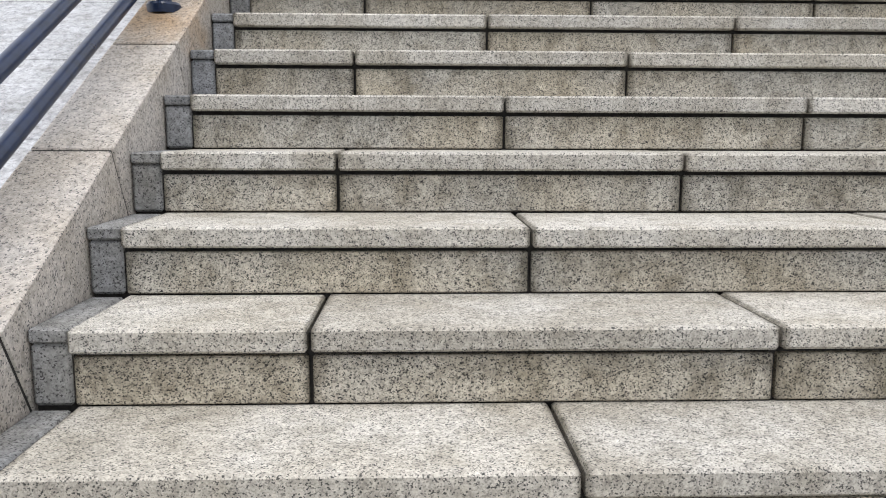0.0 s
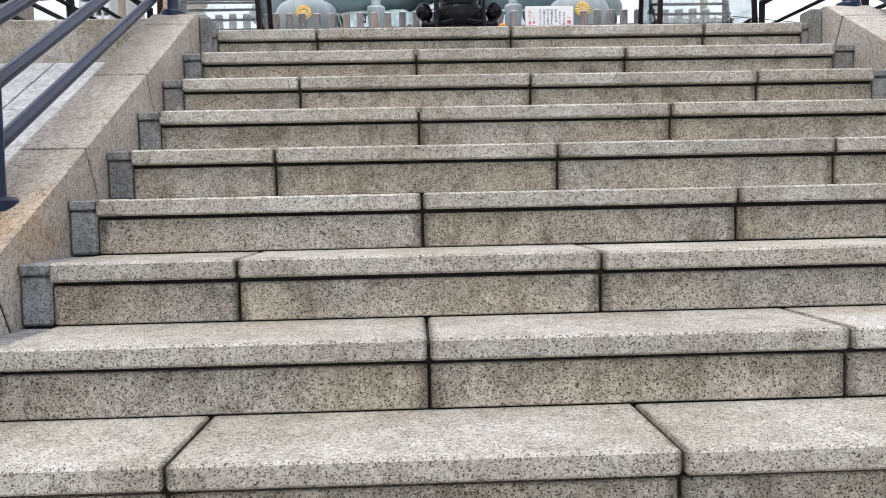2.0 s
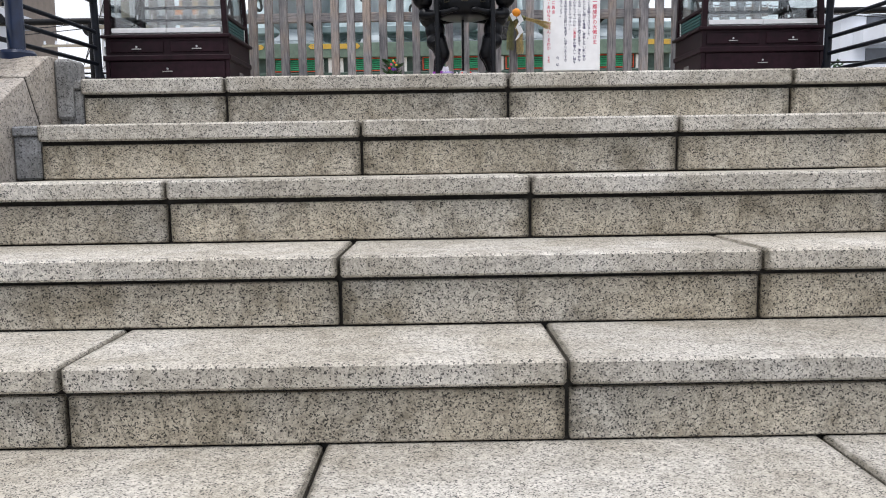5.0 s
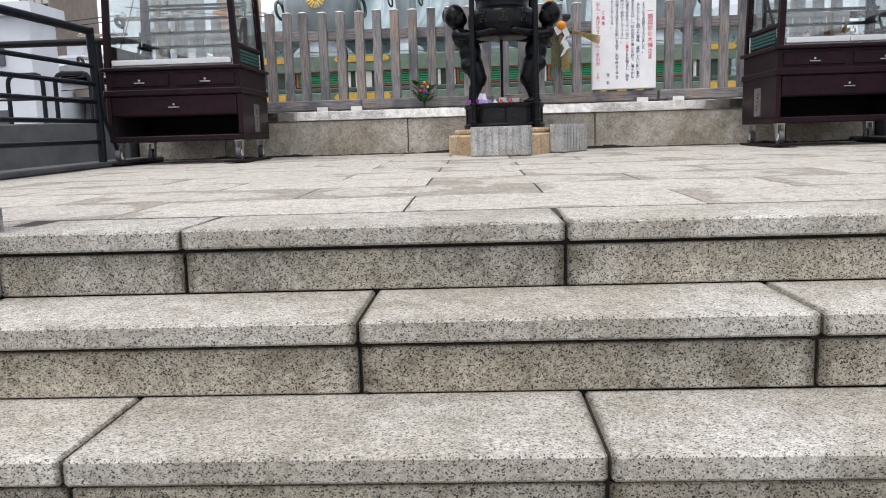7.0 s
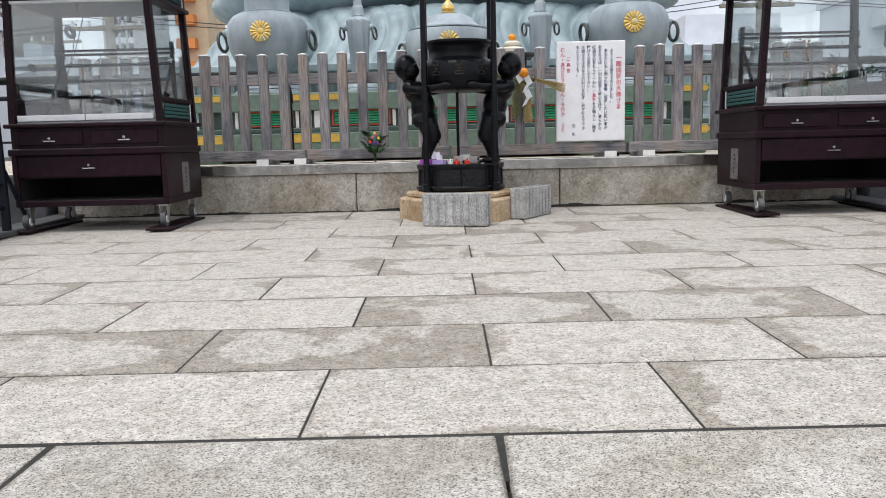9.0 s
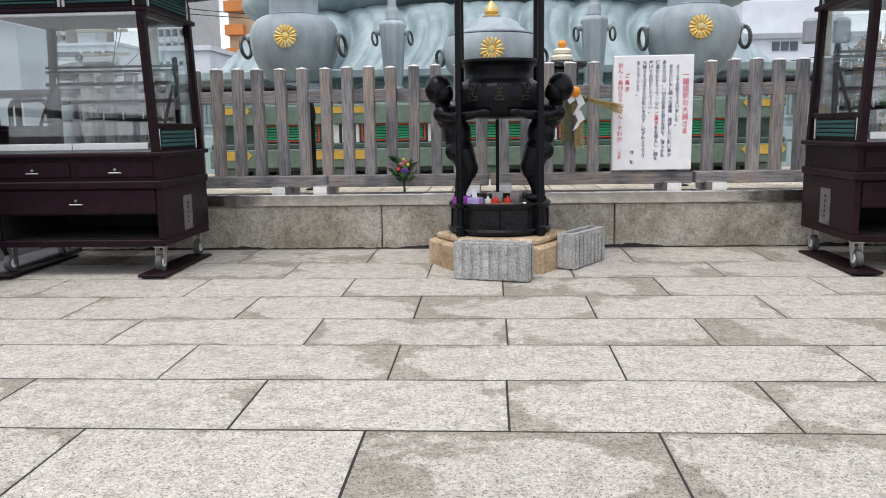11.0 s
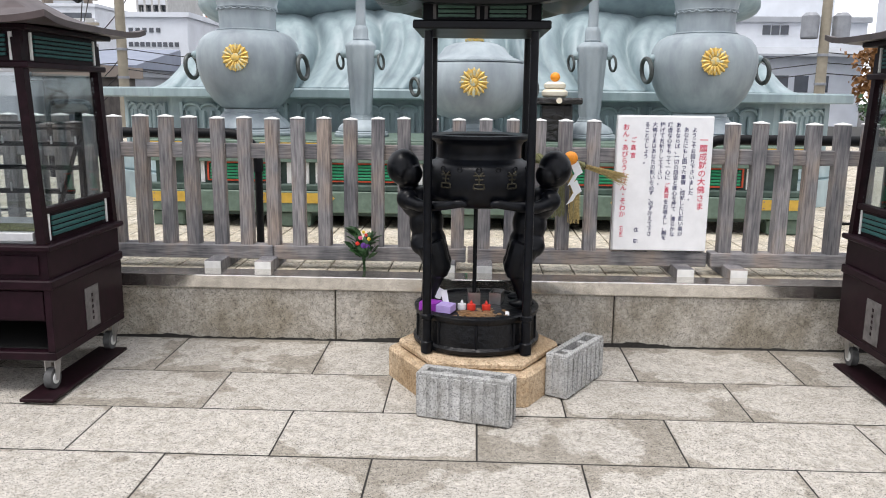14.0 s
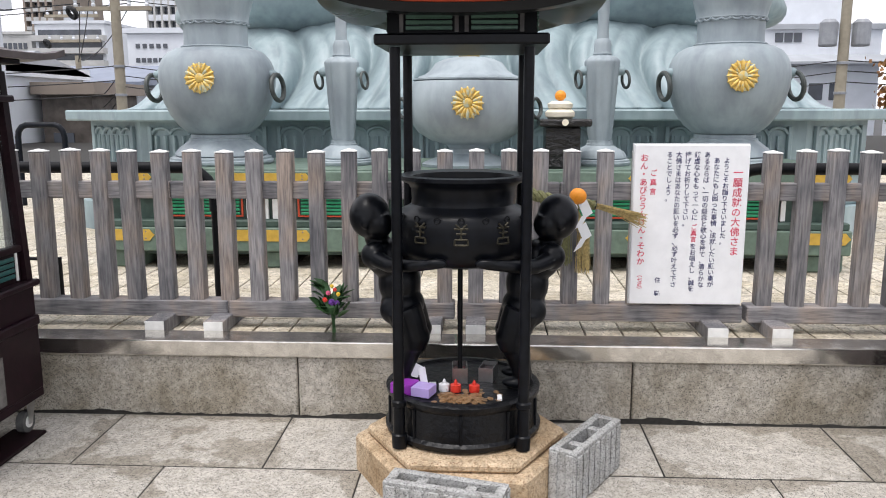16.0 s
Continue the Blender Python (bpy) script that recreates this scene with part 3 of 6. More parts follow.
# ---- display cabinets on casters ----
def cabinet(cx, group):
    t = thing("display_cabinet", "maroon lacquered glass display cabinet on casters with a curved roof", "cabinet", group, at=(cx, 7.86, 0))
    fy = -0.33       # front, in the cabinet's own frame
    by = 0.31
    w = 0.445

    def add(name, bm, mat, label="", parent=None, smooth=False):
        return part(name, bm, mat, parent or t, label, smooth)

    z0 = 0.165
    # lower body: a box with an open shelf
    add("base", box(-w, w, fy, by, z0, 0.20, 0.004), M_MAROON)
    for sx in (-1, 1):
        add("side_board", box(min(sx * w, sx * (w - 0.03)), max(sx * w, sx * (w - 0.03)), fy, by, 0.2002, 0.4598, 0.003), M_MAROON)
    add("back_board", box(-w + 0.03, w - 0.03, by - 0.02, by, 0.2002, 0.3278), M_MAROON)
    add("drawer_case", box(-w + 0.0302, w - 0.0302, fy + 0.012, by, 0.328, 0.4598), M_MAROON)
    add("ledge", box(-w - 0.012, w + 0.012, fy - 0.012, by, 0.46, 0.50, 0.006), M_MAROON)
    # black sheets line the open shelf to put in its inner shade
    rec = box(-w + 0.032, w - 0.032, fy + 0.05, by - 0.022, 0.2005, 0.203)
    box(-w + 0.0305, -w + 0.034, fy + 0.02, by - 0.022, 0.203, 0.328, 0, rec)
    box(w - 0.034, w - 0.0305, fy + 0.02, by - 0.022, 0.203, 0.328, 0, rec)
    box(-w + 0.034, w - 0.034, by - 0.026, by - 0.0205, 0.203, 0.328, 0, rec)
    add("shelf_recess", rec, M_SHADE_CARD, "empty shelf with its inner shade put in as black lining")
    dr = add("large_drawer", box(-w + 0.034, w - 0.034, fy - 0.002, fy + 0.012, 0.334, 0.456, 0.004), M_MAROON)
    add("drawer_pull", box(-0.036, 0.036, fy - 0.012, fy - 0.003, 0.380, 0.386, 0.002), M_CHROME, "steel pull", dr)
    add("keyhole", cylinder((0, fy - 0.008, 0.402), (0, fy - 0.001, 0.402), 0.007, None, 14), M_CHROME, "round lock", dr)
    # drawer band between the ledges
    add("drawer_band", box(-w + 0.006, w - 0.006, fy + 0.01, by, 0.5005, 0.618), M_MAROON)
    for sx in (-1, 1):
        d = add("small_drawer", box(sx * 0.215 - 0.19, sx * 0.215 + 0.19, fy, fy + 0.0095, 0.520, 0.600, 0.003), M_MAROON)
        add("drawer_pull", box(sx * 0.215 - 0.034, sx * 0.215 + 0.034, fy - 0.011, fy - 0.001, 0.538, 0.545, 0.002), M_CHROME, "steel pull", d)
        add("keyhole", cylinder((sx * 0.215, fy - 0.007, 0.558), (sx * 0.215, fy - 0.0005, 0.558), 0.007, None, 14), M_CHROME, "round lock", d)
    add("ledge", box(-w - 0.022, w + 0.022, fy - 0.02, by + 0.01, 0.619, 0.643, 0.006), M_MAROON)
    add("display_floor", box(-w + 0.03, w - 0.03, fy + 0.03, by - 0.02, 0.6435, 0.656), M_ALU, "pale display floor")
    # glazed case, slightly tapered
    for sx in (-1, 1):
        for yy in (fy + 0.02, by - 0.02):
            add("corner_post", tube([(sx * (w - 0.022), yy, 0.643), (sx * (w - 0.055), yy, 1.44)], 0.026, None, 4), M_MAROON2)
        # side: louvred panel below the glass
        xs = sx * (w - 0.024)
        sp = add("side_panel", box(min(xs, xs - sx * 0.012), max(xs, xs - sx * 0.012), fy + 0.045, by - 0.045, 0.6435, 0.76), M_MAROON2)
        for k in range(4):
            add("slat", box(min(xs, xs + sx * 0.008), max(xs, xs + sx * 0.008), fy + 0.09, by - 0.09, 0.665 + 0.022 * k, 0.681 + 0.022 * k, 0.002), M_TEAL, "teal slat", sp)
        for yy in (fy + 0.065, by - 0.075):
            add("white_strip", box(min(xs, xs + sx * 0.005), max(xs, xs + sx * 0.005), yy, yy + 0.011, 0.65, 0.757), M_WHITEP, "white strip", sp)
        add("side_sill", box(min(sx * (w - 0.045), sx * (w - 0.012)), max(sx * (w - 0.045), sx * (w - 0.012)), fy + 0.04, by - 0.04, 0.7605, 0.785, 0.003), M_MAROON2)
        g = add("side_glass", prism([(sx * (w - 0.030), 0.785), (sx * (w - 0.036), 0.785), (sx * (w - 0.058), 1.31), (sx * (w - 0.052), 1.31)], "y", fy + 0.045, by - 0.045), M_GLASS)
        g.visible_shadow = False
        # notice on the lower side
        add("notice", box(min(sx * w, sx * (w + 0.003)), max(sx * w, sx * (w + 0.003)), -0.06, 0.06, 0.215, 0.40), M_PAPERG, "faded paper notice with unreadable writing")
        for k in range(5):
            add("writing", box(min(sx * (w + 0.003), sx * (w + 0.0045)), max(sx * (w + 0.003), sx * (w + 0.0045)), -0.007, 0.005, 0.25 + 0.026 * k, 0.264 + 0.026 * k), M_MAROON)
    for k, (x0, x1) in enumerate(((-w + 0.055, -0.002), (0.002, w - 0.055))):
        g = add("front_glass", box(x0, x1, fy + 0.014 + 0.006 * k, fy + 0.018 + 0.006 * k, 0.690, 1.31), M_GLASS)
        g.visible_shadow = False
        add("sill_rail", box(x0, x1, fy + 0.004, fy + 0.030, 0.656, 0.690, 0.002), M_ALU, "pale aluminium sliding rail")
    g = add("back_glass", box(-w + 0.06, w - 0.06, by - 0.012, by - 0.008, 0.66, 1.31), M_GLASS)
    g.visible_shadow = False
    add("top_rail", box(-w + 0.06, w - 0.06, fy + 0.006, fy + 0.030, 1.31, 1.326, 0.002), M_ALU, "pale aluminium rail")
    # head: band with louvres
    add("head_ledge", box(-w + 0.010, w - 0.010, fy - 0.006, by + 0.004, 1.327, 1.352, 0.005), M_MAROON)
    add("head", box(-w + 0.035, w - 0.035, fy + 0.02, by - 0.02, 1.3525, 1.465), M_MAROON2)
    for k in range(5):
        z = 1.372 + 0.017 * k
        for x0, x1 in ((-0.345, -0.025), (0.025, 0.345)):
            add("slat", box(x0, x1, fy + 0.008, fy + 0.0195, z, z + 0.011, 0.002), M_TEAL, "teal slat")
        for sx in (-1, 1):
            xs = sx * (w - 0.035)
            add("slat", box(min(xs + sx * 0.0005, xs + sx * 0.01), max(xs + sx * 0.0005, xs + sx * 0.01), fy + 0.085, by - 0.085, z, z + 0.011, 0.002), M_TEAL, "teal slat")
    for x in (-0.372, -0.018, 0.005, 0.358):
        add("white_strip", box(x, x + 0.013, fy + 0.012, fy + 0.0195, 1.356, 1.46), M_WHITEP, "white strip")
    for sx in (-1, 1):
        xs = sx * (w - 0.035)
        for yy in (fy + 0.06, by - 0.07):
            add("white_strip", box(min(xs + sx * 0.0005, xs + sx * 0.007), max(xs + sx * 0.0005, xs + sx * 0.007), yy, yy + 0.013, 1.356, 1.46), M_WHITEP, "white strip")
    add("eave_board", box(-w - 0.01, w + 0.01, fy - 0.03, by + 0.03, 1.4655, 1.487, 0.004), M_MAROON2)
    # curved roof
    own = bmesh.new()
    nx, ny = 20, 12
    grid = []
    ex, ey = w + 0.135, 0.445
    for i in range(nx + 1):
        row = []
        for j in range(ny + 1):
            u, v = -1 + 2 * i / nx, -1 + 2 * j / ny
            ax, ay = abs(u) * ex, abs(v) * ey
            d = max(0.0, min(1.0, max((ax - 0.17) / (ex - 0.17), (ay - 0.02) / (ey - 0.02))))
            z = 1.70 - 0.20 * (1 - (1 - d) ** 2.0) + 0.028 * (abs(u) * abs(v)) ** 5
            row.append(own.verts.new((u * ex, v * ey - 0.01, z)))
        grid.append(row)
    for i in range(nx):
        for j in range(ny):
            own.faces.new((grid[i][j], grid[i + 1][j], grid[i + 1][j + 1], grid[i][j + 1]))
    res = bmesh.ops.extrude_face_region(own, geom=own.faces[:])
    for v in res["geom"]:
        if isinstance(v, bmesh.types.BMVert):
            v.co.z -= 0.024
    add("roof", own, M_ROOFM, "tarnished copper roof with upturned corners", None, True)
    # display shelves and their supports inside
    for k, z in enumerate((0.80, 0.90, 1.00)):
        add("shelf_bar", box(-0.372, 0.372, 0.05 + 0.045 * k, 0.075 + 0.045 * k, z, z + 0.02), M_BLACKM, "black display bar")
    add("shelf_bar", box(-0.372, 0.372, 0.15, 0.188, 1.072, 1.084), M_BLACKM, "black display shelf")
    add("shelf_bar", box(-0.372, 0.372, 0.15, 0.188, 1.096, 1.108), M_BLACKM, "black display shelf")
    for sx in (-1, 1):
        x = sx * 0.345
        add("stand", box(x - 0.012, x + 0.012, 0.19, 0.215, 0.657, 1.15, 0.003), M_BLACKM, "black shelf stand")
        add("stand_brace", tube([(x, -0.08, 0.665), (x, 0.20, 1.05)], 0.010, None, 6), M_BLACKM)
        add("candle_tray", box(sx * 0.19 - 0.15, sx * 0.19 + 0.15, -0.10, 0.0, 0.657, 0.675, 0.003), M_STRAWG)
    for k in range(7):
        x = -0.33 + 0.11 * k
        add("candle_pin", cylinder((x, 0.03, 0.812), (x, 0.03, 0.85), 0.004, None, 6), M_CHROME)
        add("candle_pin", cylinder((x + 0.03, 0.13, 1.012), (x + 0.03, 0.13, 1.045), 0.004, None, 6), M_CHROME)
    # casters on dark boards
    for sx in (-1, 1):
        x = sx * (w - 0.045)
        add("floor_board", box(x - 0.07, x + 0.07, fy - 0.09, by - 0.05, floor_z(7.6) + 0.008, 0.036, 0.003), M_MAROON2, "dark floor board")
        for yy in (fy + 0.055, by - 0.06):
            c = add("caster", box(x - 0.028, x + 0.028, yy - 0.030, yy + 0.030, 0.154, 0.1645, 0.002), M_CHROME, "zinc caster")
            for s2 in (-1, 1):
                add("fork", prism([(yy - 0.026, 0.1535), (yy + 0.026, 0.1535), (yy - 0.002, 0.068), (yy - 0.024, 0.072)], "x", x + s2 * 0.021 - 0.002, x + s2 * 0.021 + 0.002), M_CHROME, "", c)
            add("wheel", cylinder((x - 0.015, yy - 0.014, 0.079), (x + 0.015, yy - 0.014, 0.079), 0.0435, None, 22), M_RUBBER, "grey rubber wheel", c, True)
            add("hub", cylinder((x - 0.0185, yy - 0.014, 0.079), (x + 0.0185, yy - 0.014, 0.079), 0.024, None, 16), M_WHITEP, "pale wheel hub", c, True)
    return t


M_PAPERG = plain("faded_paper", (0.15, 0.14, 0.135), 0.7, 0, 30, 0.25, 0.02)
cab = cabinet(-1.522, "display cabinets flanking the burner")
copy_thing(cab, pose(2.757, 7.86, 0))


# ---- incense burner ----
def remeshed(ob, voxel, smooth=4):
    m = ob.modifiers.new("remesh", 'REMESH')
    m.mode, m.voxel_size, m.use_smooth_shade = 'VOXEL', voxel, True
    s = ob.modifiers.new("smooth", 'SMOOTH')
    s.iterations, s.factor = smooth, 0.5
    return ob


M_CAST = plain("cast_black_relief", (0.004, 0.0047, 0.0065), 0.36, 0.0, 38, 0.3, 1.0, 0.30, deep=0.006)
BX, BY, BT = 0.622, 7.90, 0.185


def figure(sx):
    """A child figure that props up the bowl, one plain mesh, facing the bowl."""
    bm = bmesh.new()
    X = lambda d: BX + sx * d
    ball((X(0.320), BY - 0.02, 0.940), (0.070, 0.076, 0.078), bm, 28, 20)    # skull
    ball((X(0.287), BY - 0.035, 0.915), (0.050, 0.060, 0.052), bm)          # cheeks and jaw
    ball((X(0.250), BY - 0.045, 0.922), (0.012, 0.013, 0.013), bm, 12, 8)   # nose
    ball((X(0.262), BY - 0.052, 0.948), (0.016, 0.036, 0.007), bm, 12, 8)   # brow
    ball((X(0.252), BY - 0.045, 0.897), (0.010, 0.018, 0.005), bm, 12, 8)   # lips
    ball((X(0.325), BY - 0.092, 0.925), (0.015, 0.008, 0.022), bm, 12, 8)   # ear
    ball((X(0.300), BY, 0.860), (0.042, 0.046, 0.042), bm)                  # neck
    ball((X(0.262), BY, 0.790), (0.072, 0.088, 0.070), bm)                  # chest
    ball((X(0.222), BY, 0.705), (0.075, 0.080, 0.090), bm)                  # waist
    ball((X(0.212), BY, 0.628), (0.077, 0.090, 0.066), bm)                  # hips
    for sy in (-1, 1):
        y = lambda d: BY + sy * d
        ball((X(0.300), y(0.070), 0.812), (0.045, 0.042, 0.046), bm)
        tube([(X(0.305), y(0.075), 0.808), (X(0.235), y(0.150), 0.792), (X(0.165), y(0.192), 0.800), (X(0.085), y(0.226), 0.812)], 0.030, bm, 12, 0.017)
        ball((X(0.078), y(0.228), 0.815), (0.036, 0.016, 0.018), bm, 12, 8)
        ball((X(0.226), y(0.042), 0.615), (0.062, 0.048, 0.055), bm)         # buttock
        tube([(X(0.205), y(0.046), 0.62), (X(0.185), y(0.050), 0.57), (X(0.170), y(0.052), 0.52), (X(0.176), y(0.052), 0.485)], 0.066, bm, 14, 0.050)
        ball((X(0.162), y(0.052), 0.525), (0.050, 0.047, 0.050), bm)         # knee
        ball((X(0.196), y(0.052), 0.455), (0.040, 0.040, 0.058), bm)         # calf
        tube([(X(0.180), y(0.052), 0.49), (X(0.200), y(0.053), 0.43), (X(0.212), y(0.055), 0.372)], 0.046, bm, 12, 0.030)
        ball((X(0.192), y(0.058), 0.366), (0.058, 0.030, 0.020), bm)         # foot
    return bm


def burner():
    t = thing("incense_burner", "black iron incense burner held by two child figures, roofed", "incense burner")
    add = lambda name, bm, mat, label="", parent=None, smooth=False: part(name, bm, mat, parent or t, label, smooth)
    add("drum", lathe([(0.262, BT + 0.003), (0.274, BT + 0.012), (0.276, BT + 0.026), (0.264, BT + 0.036), (0.262, 0.318), (0.270, 0.328), (0.272, 0.345), (0.262, 0.352), (0.246, 0.352), (0.243, 0.342), (0.02, 0.340)], BX, BY, None, 56), M_CAST, "", None, True)
    for k in range(10):
        a = 2 * math.pi * (k + 0.5) / 10
        add("drum_rib", tube([(BX + 0.264 * math.cos(a), BY + 0.264 * math.sin(a), 0.222), (BX + 0.264 * math.cos(a), BY + 0.264 * math.sin(a), 0.318)], 0.006, None, 8), M_BLACK)
    for sx in (-1, 1):
        f = add("figure", figure(sx), M_BLACK, "glossy black child figure bearing the bowl")
        remeshed(f, 0.0045, 9)
    add("bowl", lathe([(0.085, 0.782), (0.17, 0.787), (0.205, 0.80), (0.224, 0.83), (0.231, 0.87), (0.231, 0.925), (0.226, 0.948), (0.210, 0.966), (0.188, 0.976), (0.178, 0.985), (0.176, 1.0), (0.178, 1.035), (0.188, 1.052), (0.208, 1.060), (0.217, 1.068), (0.217, 1.080), (0.202, 1.084), (0.172, 1.076), (0.165, 1.04), (0.165, 0.99), (0.05, 0.985)], BX, BY, None, 56), M_BLACK, "black iron bowl with raised characters", None, True)
    # raised characters on the bowl, worn to the metal
    for k, a0 in enumerate((-125, -90, -55)):
        a = radians(a0)
        c = bmesh.new()
        ca, sa = math.cos(a), math.sin(a)
        for (u0, v0, u1, v1) in ((-0.022, 0.022, 0.022, 0.022), (-0.016, 0.006, 0.016, 0.006), (-0.02, -0.012, 0.02, -0.012), (-0.02, -0.03, 0.02, -0.03), (-0.018, 0.036, -0.006, 0.026), (0.018, 0.036, 0.006, 0.026), (-0.02, -0.012, -0.022, -0.03), (0.02, -0.012, 0.022, -0.03), (0.0, 0.022, 0.0, -0.01)):
            rr = 0.232
            P = lambda u, v: (BX + rr * math.cos(a + u / rr), BY + rr * math.sin(a + u / rr), 0.905 + v)
            tube([P(u0, v0), P((u0 + u1) / 2, (v0 + v1) / 2), P(u1, v1)], 0.0034, c, 6)
        add("raised_character", c, M_WORN, "raised cast character worn to dull brass")
    for k in range(7):
        a = radians(-150 + 20 * k)
        add("scroll", ring((BX + 0.226 * math.cos(a), BY + 0.226 * math.sin(a), 0.950), 0.010, 0.0026, (math.cos(a), math.sin(a), 0), None, 14, 6), M_BLACKM)
    add("centre_rod", cylinder((BX - 0.01, BY, 0.34), (BX - 0.01, BY, 0.78), 0.009, None, 10), M_BLACKM)
    # four columns
    for sx in (-1, 1):
        for sy in (-1, 1):
            x, y = BX + sx * 0.205, BY + sy * 0.20
            y = BY - 0.215 if sy < 0 else BY + 0.185
            c = add("column", lathe([(0.024, 0.19), (0.026, 0.235), (0.02, 0.24), (0.019, 0.33), (0.025, 0.335), (0.025, 0.35), (0.0185, 0.355), (0.0165, 1.30), (0.0165, 1.485)], x, y, None, 18), M_BLACK, "", None, True)
    LZ = 1.485
    add("lintel", box(BX - 0.262, BX + 0.262, BY - 0.275, BY + 0.245, LZ + 0.003, LZ + 0.036, 0.005), M_BLACK)
    add("frieze", box(BX - 0.225, BX + 0.225, BY - 0.235, BY + 0.205, LZ + 0.0365, LZ + 0.125), M_BLACKM)
    for sx in (-1, 1):
        cx = BX + sx * 0.098
        for k in range(4):
            z = LZ + 0.048 + 0.0165 * k
            add("slat", box(cx - 0.070, cx + 0.070, BY - 0.2445, BY - 0.2355, z, z + 0.012, 0.002), M_TEALG, "dull green slat")
        for d in (-0.083, 0.083):
            add("white_strip", box(cx + d - 0.006, cx + d + 0.006, BY - 0.2425, BY - 0.2355, LZ + 0.042, LZ + 0.115), M_PAPERG)
        for y0 in (BY - 0.18, BY + 0.0):
            for k in range(4):
                z = LZ + 0.048 + 0.0165 * k
                xs = BX + sx * 0.2255
                add("slat", box(min(xs, xs + sx * 0.009), max(xs, xs + sx * 0.009), y0, y0 + 0.14, z, z + 0.012, 0.002), M_TEALG, "dull green slat")
    # sweeping roof: lower soffit, thick black edge with a red line
    def shell(lift, ex, ey, thick, mat, name, label):
        own = bmesh.new()
        nx, ny = 28, 16
        g = []
        for i in range(nx + 1):
            row = []
            for j in range(ny + 1):
                u, v = -1 + 2 * i / nx, -1 + 2 * j / ny
                edge = max(abs(u), abs(v))
                z = 1.612 + lift + 0.26 * (1 - edge) ** 1.6 + 0.062 * abs(u) ** 3 + 0.03 * abs(v) ** 4 - 0.012
                row.append(own.verts.new((BX + u * ex, BY - 0.015 + v * ey, z)))
            g.append(row)
        for i in range(nx):
            for j in range(ny):
                own.faces.new((g[i][j], g[i + 1][j], g[i + 1][j + 1], g[i][j + 1]))
        res = bmesh.ops.extrude_face_region(own, geom=own.faces[:])
        for v in res["geom"]:
            if isinstance(v, bmesh.types.BMVert):
                v.co.z -= thick
                v.co.x = BX + (v.co.x - BX) * 0.975
                v.co.y = BY + (v.co.y - BY) * 0.975
        add(name, own, mat, label, None, True)
    shell(0.0, 0.445, 0.40, 0.030, M_ROOFK, "roof", "glossy black sweeping roof")
    shell(-0.0305, 0.436, 0.391, 0.006, M_RED, "eave_line", "thin vermilion line under the eave")
    shell(-0.037, 0.430, 0.385, 0.026, M_ROOFK, "soffit", "")
    add("roof_core", box(BX - 0.20, BX + 0.20, BY - 0.2, BY + 0.17, LZ + 0.1255, LZ + 0.17), M_BLACKM)
    return t


M_WORN = plain("worn_brass_edge", (0.05, 0.045, 0.03), 0.4, 0.6, 60, 0.4, 0.1)
M_TEALG = plain("dull_green_slat", (0.10, 0.19, 0.14), 0.5, 0, 30, 0.15, 0.03)
burner()


def hexagon(r, cx, cy, rot=0):
    return [(cx + r * math.cos(radians(60 * k + rot)), cy + r * math.sin(radians(60 * k + rot))) for k in range(6)]


def plinth():
    t = thing("stone_plinth", "hexagonal ochre stone plinth stained rusty, under the incense burner", "plinth")
    part("block", prism(hexagon(0.398, BX + 0.01, BY - 0.02), "z", 0.004, 0.150, None, 0.012), M_OCHRE, t)
    part("upper_tier", prism(hexagon(0.352, BX + 0.01, BY - 0.02), "z", 0.1505, BT, None, 0.010), M_OCHRE, t)
    return t


plinth()


def cinder(x, y, yaw):
    t = thing("concrete_block", "grey hollow concrete block with grooved face", "concrete block", "loose concrete blocks", at=(x, y, floor_z(y) + 0.002))
    t.rotation_euler = (0, 0, radians(yaw))
    bm = bmesh.new()
    L2, W2, H = 0.184, 0.049, 0.183
    box(-L2, L2, -W2, -W2 + 0.026, 0, H, 0.003, bm)
    box(-L2, L2, W2 - 0.026, W2, 0, H, 0.003, bm)
    for x0, x1 in ((-L2, -L2 + 0.03), (-0.095, -0.06), (0.06, 0.095), (L2 - 0.03, L2)):
        box(x0 + 0.001, x1 - 0.001, -W2 + 0.02, W2 - 0.02, 0.002, H - 0.012 if -L2 < x0 < 0.15 else H - 0.002, 0.0, bm)
    part("shell", bm, M_CINDER, t)
    for k in range(8):
        xx = -0.158 + 0.0452 * k
        for s in (-1, 1):
            y0 = s * W2
            part("ridge", box(xx - 0.016, xx + 0.016, min(y0, y0 + s * 0.006), max(y0, y0 + s * 0.006), 0.004, H - 0.012, 0.003), M_CINDER, t)
    for s in (-1, 1):
        for yy in (-0.028, 0.028):
            x0 = s * L2
            part("ridge", box(min(x0, x0 + s * 0.006), max(x0, x0 + s * 0.006), yy - 0.013, yy + 0.013, 0.004, H - 0.006, 0.003), M_CINDER, t)
    return t


cinder(0.585, 7.425, -15)
cinder(1.05, 7.80, 58)


